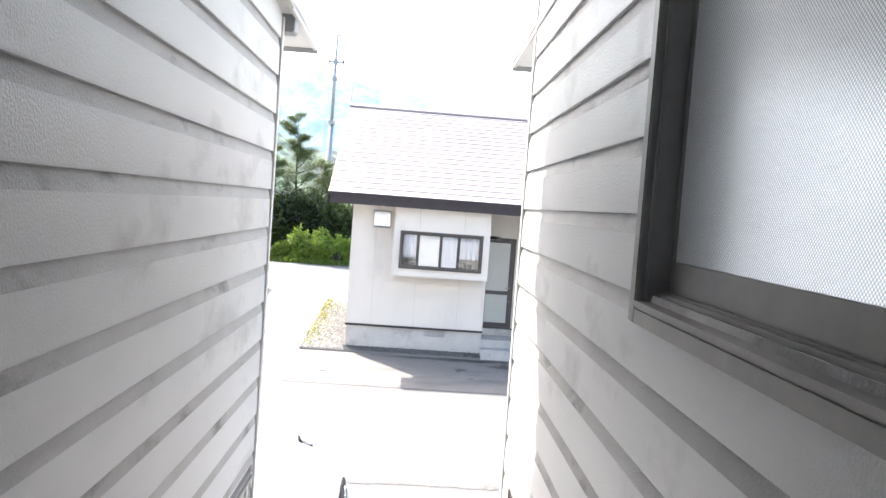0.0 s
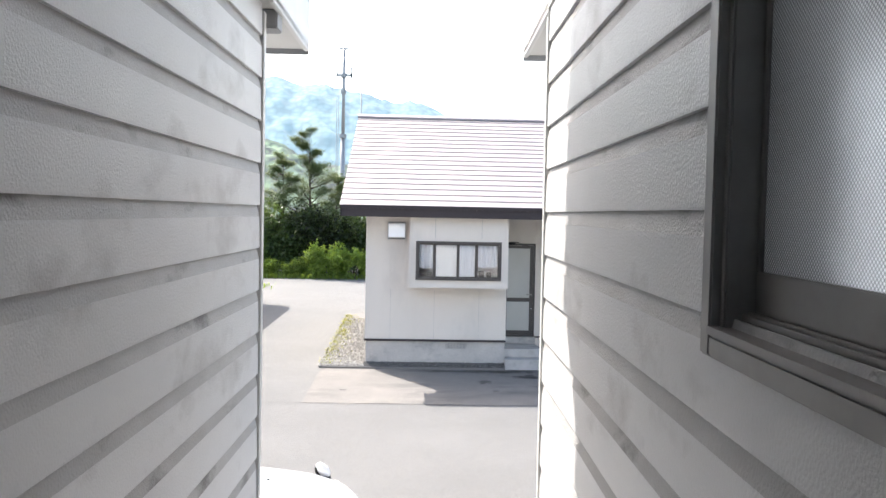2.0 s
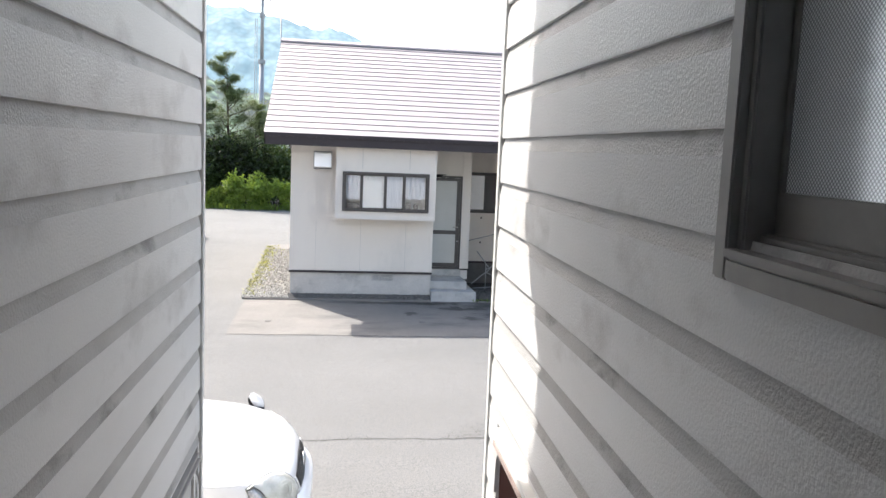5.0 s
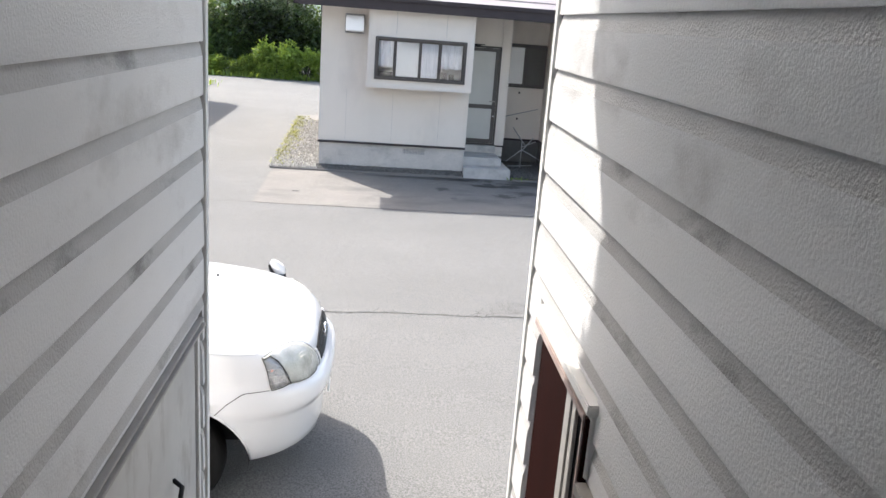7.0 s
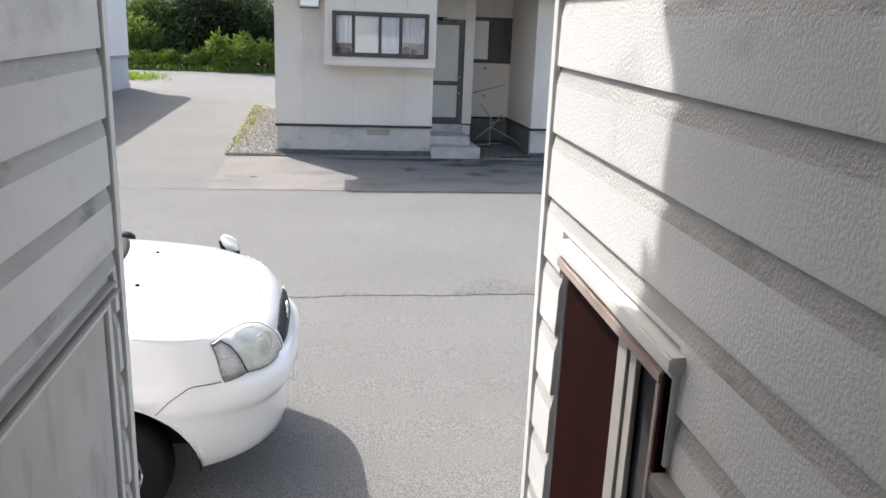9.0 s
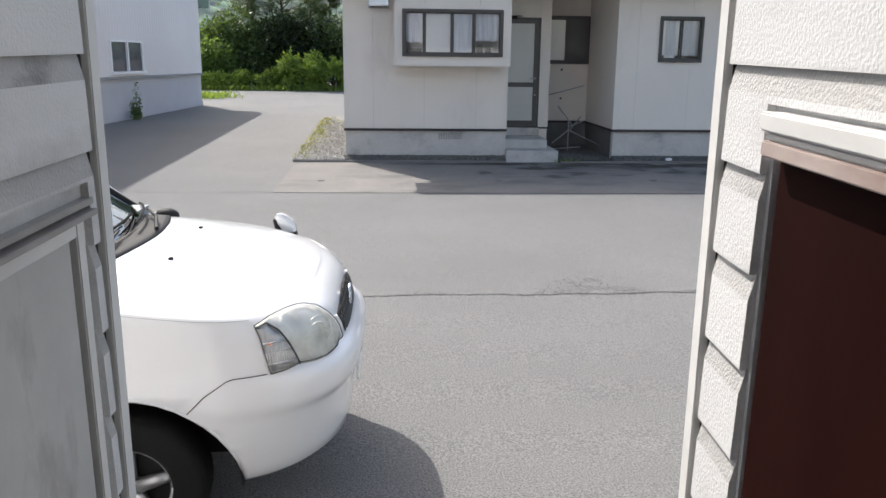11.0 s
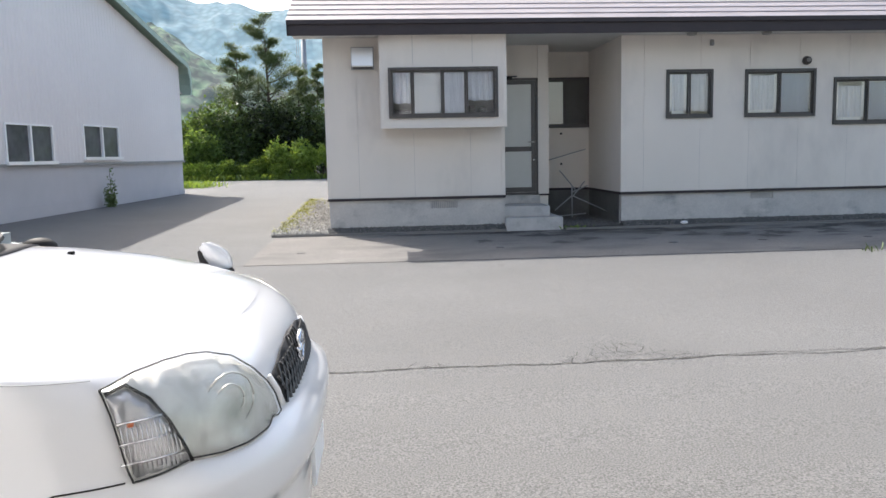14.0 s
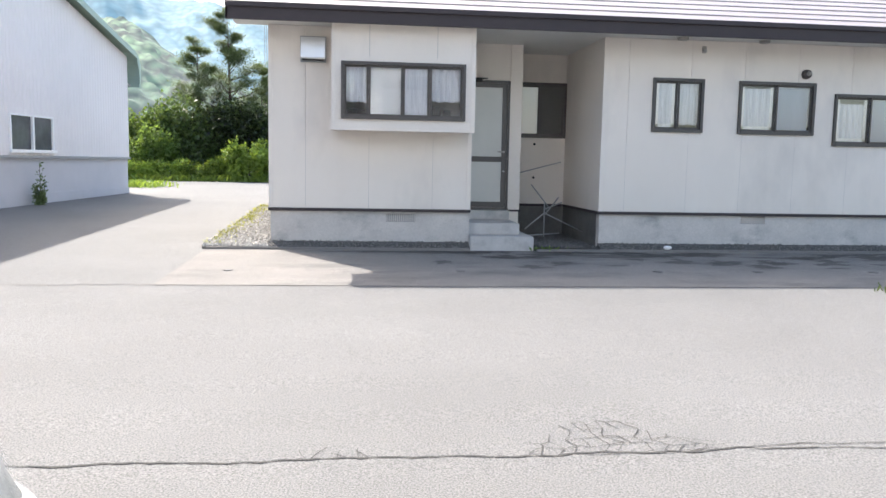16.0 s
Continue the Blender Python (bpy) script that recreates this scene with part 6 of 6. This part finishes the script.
        for hx in (HUBX, HUBX - 2.62):
            lin = bmesh.new()
            bmesh.ops.create_cone(lin, cap_ends=False, segments=28, radius1=ARCH - 0.002, radius2=ARCH - 0.002, depth=0.5, matrix=Matrix.Translation((hx, sy * 0.58, ARCHZ)) @ Matrix.Diagonal((WIDE, 1, 1, 1)) @ Matrix.Rotation(radians(90), 4, 'X'))
            bmesh.ops.delete(lin, geom=[f for f in lin.faces if f.calc_center_median().z < 0.27], context='FACES')
            disc = bmesh.new()
            bmesh.ops.create_circle(disc, cap_ends=True, segments=28, radius=ARCH - 0.003, matrix=Matrix.Translation((hx, sy * 0.497, ARCHZ)) @ Matrix.Diagonal((WIDE, 1, 1, 1)) @ Matrix.Rotation(radians(90), 4, 'X'))
            bmesh.ops.bisect_plane(disc, geom=disc.verts[:] + disc.edges[:] + disc.faces[:], plane_co=(0, 0, 0.27), plane_no=(0, 0, -1), clear_outer=True)
            part("wheel_well", disc, BLACK, t)
            part("wheel_liner", lin, BLACK, t)

    # grille, badge, bumper lower opening, plate
    def face(y, z):
        return (1.0, y, z)
    back = (-1, 0, 0)
    gr = patch("grille", [(-0.375, 0.858), (-0.35, 0.778), (-0.2, 0.772), (0.0, 0.770), (0.2, 0.772), (0.35, 0.778), (0.375, 0.858), (0.2, 0.888), (0.0, 0.896), (-0.2, 0.888)], face, back, BLACK, 0.003, 0.004, None, "black diamond mesh grille", 4)
    for sy in (-1, 1):
        tb = bmesh.new()
        tube(tb, [onto(face(sy * y, z), back, 0.004) for y, z in ((0.358, 0.776), (0.372, 0.82), (0.390, 0.862))], 0.009, 6)
        part("grille_bar", tb, PAINT, gr, "white bar between lamp and grille", True)
    mesh = bmesh.new()
    for k in range(-18, 19):
        for sgn in (1, -1):
            pts = []
            for i in range(6):
                z = 0.774 + 0.118 * i / 5
                y = k * 0.042 + sgn * (z - 0.83) * 0.8
                if abs(y) < 0.345 + (z - 0.778) * 0.3 and z < 0.894 - 0.26 * y * y:
                    pts.append(onto(face(y, z), back, 0.010))
            if len(pts) > 1:
                tube(mesh, pts, 0.005, 4)
    part("mesh", mesh, mat("grille_grey", (0.06, 0.06, 0.062), 0.4), gr, "dark grey grille mesh")
    bb = bmesh.new()
    c = onto(face(0, 0.842), back, 0.02)
    tube(bb, [c + Vector((0.0, 0.055 * math.cos(a), 0.045 * math.sin(a))) for a in [2 * math.pi * k / 20 for k in range(21)]], 0.008, 6)
    tube(bb, [c + Vector((0, -0.07, 0)), c + Vector((0, 0.07, 0))], 0.009, 6)
    part("badge", bb, CHROME, gr, "round chrome badge", True)
    pl = boxes((0.0, 0.012, -0.165, 0.165, 0.46, 0.625), bevel=0.004)
    pl.transform(Matrix.Translation(onto(face(0, 0.54), back, 0.003) - Vector((0, 0, 0.54))))
    part("number_plate", pl, PVC, t, "plain white number plate")
    # bonnet nozzles, cowl, wipers
    for x, y in ((-0.84, 0.23), (-0.83, -0.38)):
        nz = boxes((-0.012, 0.012, -0.016, 0.016, 0.0, 0.010), bevel=0.005)
        nz.transform(Matrix.Translation(onto((x, y, 2), (0, 0, -1), -0.002)))
        part("washer_nozzle", nz, BLACK, t, "black washer nozzle")
    def cowl_front(y):
        return -0.985 - 0.30 * y * y
    cw = bmesh.new()
    rows = []
    for k in range(25):
        y = -0.73 + 1.46 * k / 24
        x0 = cowl_front(y)
        z0, z1 = onto((x0, y, 2), (0, 0, -1), 0.002).z, onto((x0 - 0.13, y, 2), (0, 0, -1), 0.0).z
        rows.append([cw.verts.new(p) for p in ((x0, y, z0 - 0.02), (x0, y, z0 + 0.003), (x0 - 0.03, y, z0 + 0.006), (x0 - 0.13, y, z1 + 0.008), (x0 - 0.13, y, z1 - 0.02))])
    for a, b in zip(rows, rows[1:]):
        for i in range(4):
            cw.faces.new((a[i], a[i + 1], b[i + 1], b[i]))
    part("cowl", cw, BLACK, t, "black plastic cowl", True)
    for sy in (-1, 1):
        hc = bmesh.new()
        bmesh.ops.create_uvsphere(hc, u_segments=12, v_segments=8, radius=1.0)
        hc.transform(Matrix.Translation(onto((-1.135, sy * 0.70, 2), (0, 0, -1), 0.004)) @ Matrix.Diagonal((0.07, 0.05, 0.042, 1)))
        part("hinge_cover", hc, BLACK, t, "black hinge cover", True)
    for y0, y1 in ((-0.60, 0.10), (0.04, 0.62)):
        wp = bmesh.new()
        def on_cowl(y, back_by, lift):
            x = cowl_front(y) - back_by
            return onto((x, y, 2), (0, 0, -1), lift)
        tube(wp, [on_cowl(y0, 0.02, 0.02), on_cowl(y0 + 0.2, 0.06, 0.04), on_cowl((y0 + y1) / 2 + 0.08, 0.12, 0.05)], 0.011, 6, 0.007)
        part("wiper", wp, BLACK, t, "black wiper arm")
        bl = bmesh.new()
        tube(bl, [on_cowl(y0 - 0.04 + (y1 - y0 + 0.06) * f, 0.105 + 0.05 * f, 0.050 + 0.02 * f) for f in (0, 0.25, 0.5, 0.75, 1)], 0.007, 6)
        part("wiper_blade", bl, RUBBER, t, "thin black wiper blade")
    # cabin
    def quadmesh(name, pts, m, label="", parent=None, thick=0.012, bow=0.03, way=(1, 0, 0.6)):
        a, b, c, d = [Vector(p) for p in pts]
        bm = bmesh.new()
        N = 8
        g = [[bm.verts.new(a.lerp(b, i / N).lerp(d.lerp(c, i / N), j / N) + Vector(way) * bow * (1 - (2 * i / N - 1) ** 2)) for i in range(N + 1)] for j in range(N + 1)]
        for j in range(N):
            for i in range(N):
                bm.faces.new((g[j][i], g[j][i + 1], g[j + 1][i + 1], g[j + 1][i]))
        ob = part(name, bm, m, parent or t, label, True)
        s = ob.modifiers.new("skin", 'SOLIDIFY')
        s.thickness = thick
        return ob
    A, B = (-1.25, 0.715, 1.115), (-1.96, 0.60, 1.60)
    ws = quadmesh("windscreen", [(A[0], -A[1], A[2]), A, B, (B[0], -B[1], B[2])], GLASS_CAR, "curved windscreen reflecting sky", None, 0.006, 0.17, (1, 0, 0.1))
    quadmesh("roof", [(B[0], -B[1], B[2]), B, (-3.9, 0.62, 1.64), (-3.9, -0.62, 1.64)], PAINT, "white roof", None, 0.03, 0.03, (0, 0, 1))
    for sy in (-1, 1):
        pb = bmesh.new()
        tube(pb, [(A[0] - 0.02, sy * (A[1] + 0.02), A[2] - 0.03), (-1.61, sy * 0.68, 1.375), (B[0], sy * (B[1] + 0.02), B[2] + 0.01), (-2.4, sy * 0.65, 1.665), (-3.9, sy * 0.65, 1.64)], 0.034, 8)
        part("pillar", pb, PAINT, t, "white windscreen pillar", True)
        pb = bmesh.new()
        tube(pb, [(A[0] + 0.0, sy * (A[1] - 0.01), A[2]), (-1.60, sy * 0.662, 1.365), (B[0] + 0.02, sy * (B[1] - 0.005), B[2] + 0.005)], 0.02, 6)
        part("screen_seal", pb, BLACK, t, "black windscreen seal")
        quadmesh("side_window", [(-1.30, sy * 0.80, 1.13), (-3.9, sy * 0.80, 1.13), (-3.8, sy * 0.655, 1.62), (-2.0, sy * 0.655, 1.62)], GLASS_CAR, "tinted side window", None, 0.006, 0.01, (0, sy, 0))
        mr = boxes((-0.10, 0.06, -0.11, 0.11, -0.08, 0.09), bevel=0.04)
        mr.transform(Matrix.Translation((-1.62, sy * 0.98, 1.17)))
        part("door_mirror", mr, PAINT, t, "white door mirror", True)
    quadmesh("rear_window", [(-4.30, -0.74, 1.10), (-4.30, 0.74, 1.10), (-3.9, 0.62, 1.62), (-3.9, -0.62, 1.62)], GLASS_CAR, "", None, 0.006, -0.02, (1, 0, 0))
    part("dashboard", boxes((-1.65, -1.18, -0.70, 0.70, 1.02, 1.17), bevel=0.04), mat("dashboard_grey", (0.36, 0.39, 0.39), 0.8), t, "grey dashboard")
    part("cabin_floor", boxes((-4.2, -1.4, -0.76, 0.76, 0.95, 1.0)), BLACK, t)
    for y in (-0.38, 0.38):
        sb = boxes((-2.75, -2.60, -0.24, 0.24, 1.0, 1.42), (-2.74, -2.64, -0.12, 0.12, 1.43, 1.58), bevel=0.05)
        sb.transform(Matrix.Translation((0, y, 0)))
        part("seat", sb, mat("seat_cloth", (0.10, 0.10, 0.105), 0.9), t, "dark cloth seat")
    # left wing mirror on a stalk
    base = onto((-0.47, 0.775, 2), (0, 0, -1), -0.004)
    st_ = bmesh.new()
    prism(st_, [(-0.052, -0.006), (0.046, -0.016), (0.044, 0.010), (-0.032, 0.018), (-0.060, 0.058), (-0.068, 0.088), (-0.084, 0.088), (-0.078, 0.050)], 'y', -0.038, 0.038)
    bmesh.ops.bevel(st_, geom=st_.edges[:], offset=0.004, segments=2, affect='EDGES', clamp_overlap=True)
    st_.transform(Matrix.Translation(base))
    wm = part("wing_mirror", st_, BLACK, t, "slanted wing mirror on a black base")
    cap = bmesh.new()
    prism(cap, [(-0.034, 0.012), (0.044, 0.006), (0.041, 0.040), (0.033, 0.068), (0.010, 0.092), (-0.022, 0.112), (-0.056, 0.121), (-0.074, 0.112), (-0.078, 0.088), (-0.066, 0.055)], 'y', -0.036, 0.036)
    bmesh.ops.bevel(cap, geom=cap.edges[:], offset=0.016, segments=3, affect='EDGES', clamp_overlap=True)
    cap.transform(Matrix.Translation(base))
    part("mirror_shell", cap, PAINT, wm, "white mirror shell", True)
    # wheels
    for hx in (HUBX, HUBX - 2.62):
        for sy in (-1, 1):
            w = thing("wheel", (hx, sy * 0.735, HUBZ), "", "")
            w.parent = t
            ty = bmesh.new()
            prof = [(0.170, -0.095), (0.27, -0.105), (0.29, -0.09), (0.300, -0.05), (0.302, 0.0), (0.300, 0.05), (0.29, 0.09), (0.27, 0.105), (0.170, 0.095)]
            rings = [[ty.verts.new((r * math.cos(a), yy, r * math.sin(a))) for r, yy in prof] for a in [2 * math.pi * k / 40 for k in range(40)]]
            for k in range(40):
                for i in range(len(prof) - 1):
                    ty.faces.new((rings[k][i], rings[k][i + 1], rings[(k + 1) % 40][i + 1], rings[(k + 1) % 40][i]))
            part("tyre", ty, RUBBER, w, "black tyre", True)
            rm = bmesh.new()
            o = sy * 0.075
            tube(rm, [(0.168 * math.cos(a), o, 0.168 * math.sin(a)) for a in [2 * math.pi * k / 36 for k in range(37)]], 0.014, 6)
            for k in range(5):
                a = 2 * math.pi * k / 5 + 0.3
                tube(rm, [(0.03 * math.cos(a), o + sy * 0.004, 0.03 * math.sin(a)), (0.162 * math.cos(a), o, 0.162 * math.sin(a))], 0.032, 6, 0.024)
            bmesh.ops.create_cone(rm, cap_ends=True, segments=20, radius1=0.055, radius2=0.045, depth=0.03, matrix=Matrix.Translation((0, o + sy * 0.01, 0)) @ Matrix.Rotation(radians(90), 4, 'X'))
            part("rim", rm, RIM, w, "five-spoke alloy rim", True)
            dk = bmesh.new()
            bmesh.ops.create_cone(dk, cap_ends=True, segments=28, radius1=0.168, radius2=0.168, depth=0.02, matrix=Matrix.Translation((0, sy * 0.02, 0)) @ Matrix.Rotation(radians(90), 4, 'X'))
            part("brake_disc", dk, BLACK, w)
    return t


make_car((-1.483, 6.865, ground_z(6.7)))
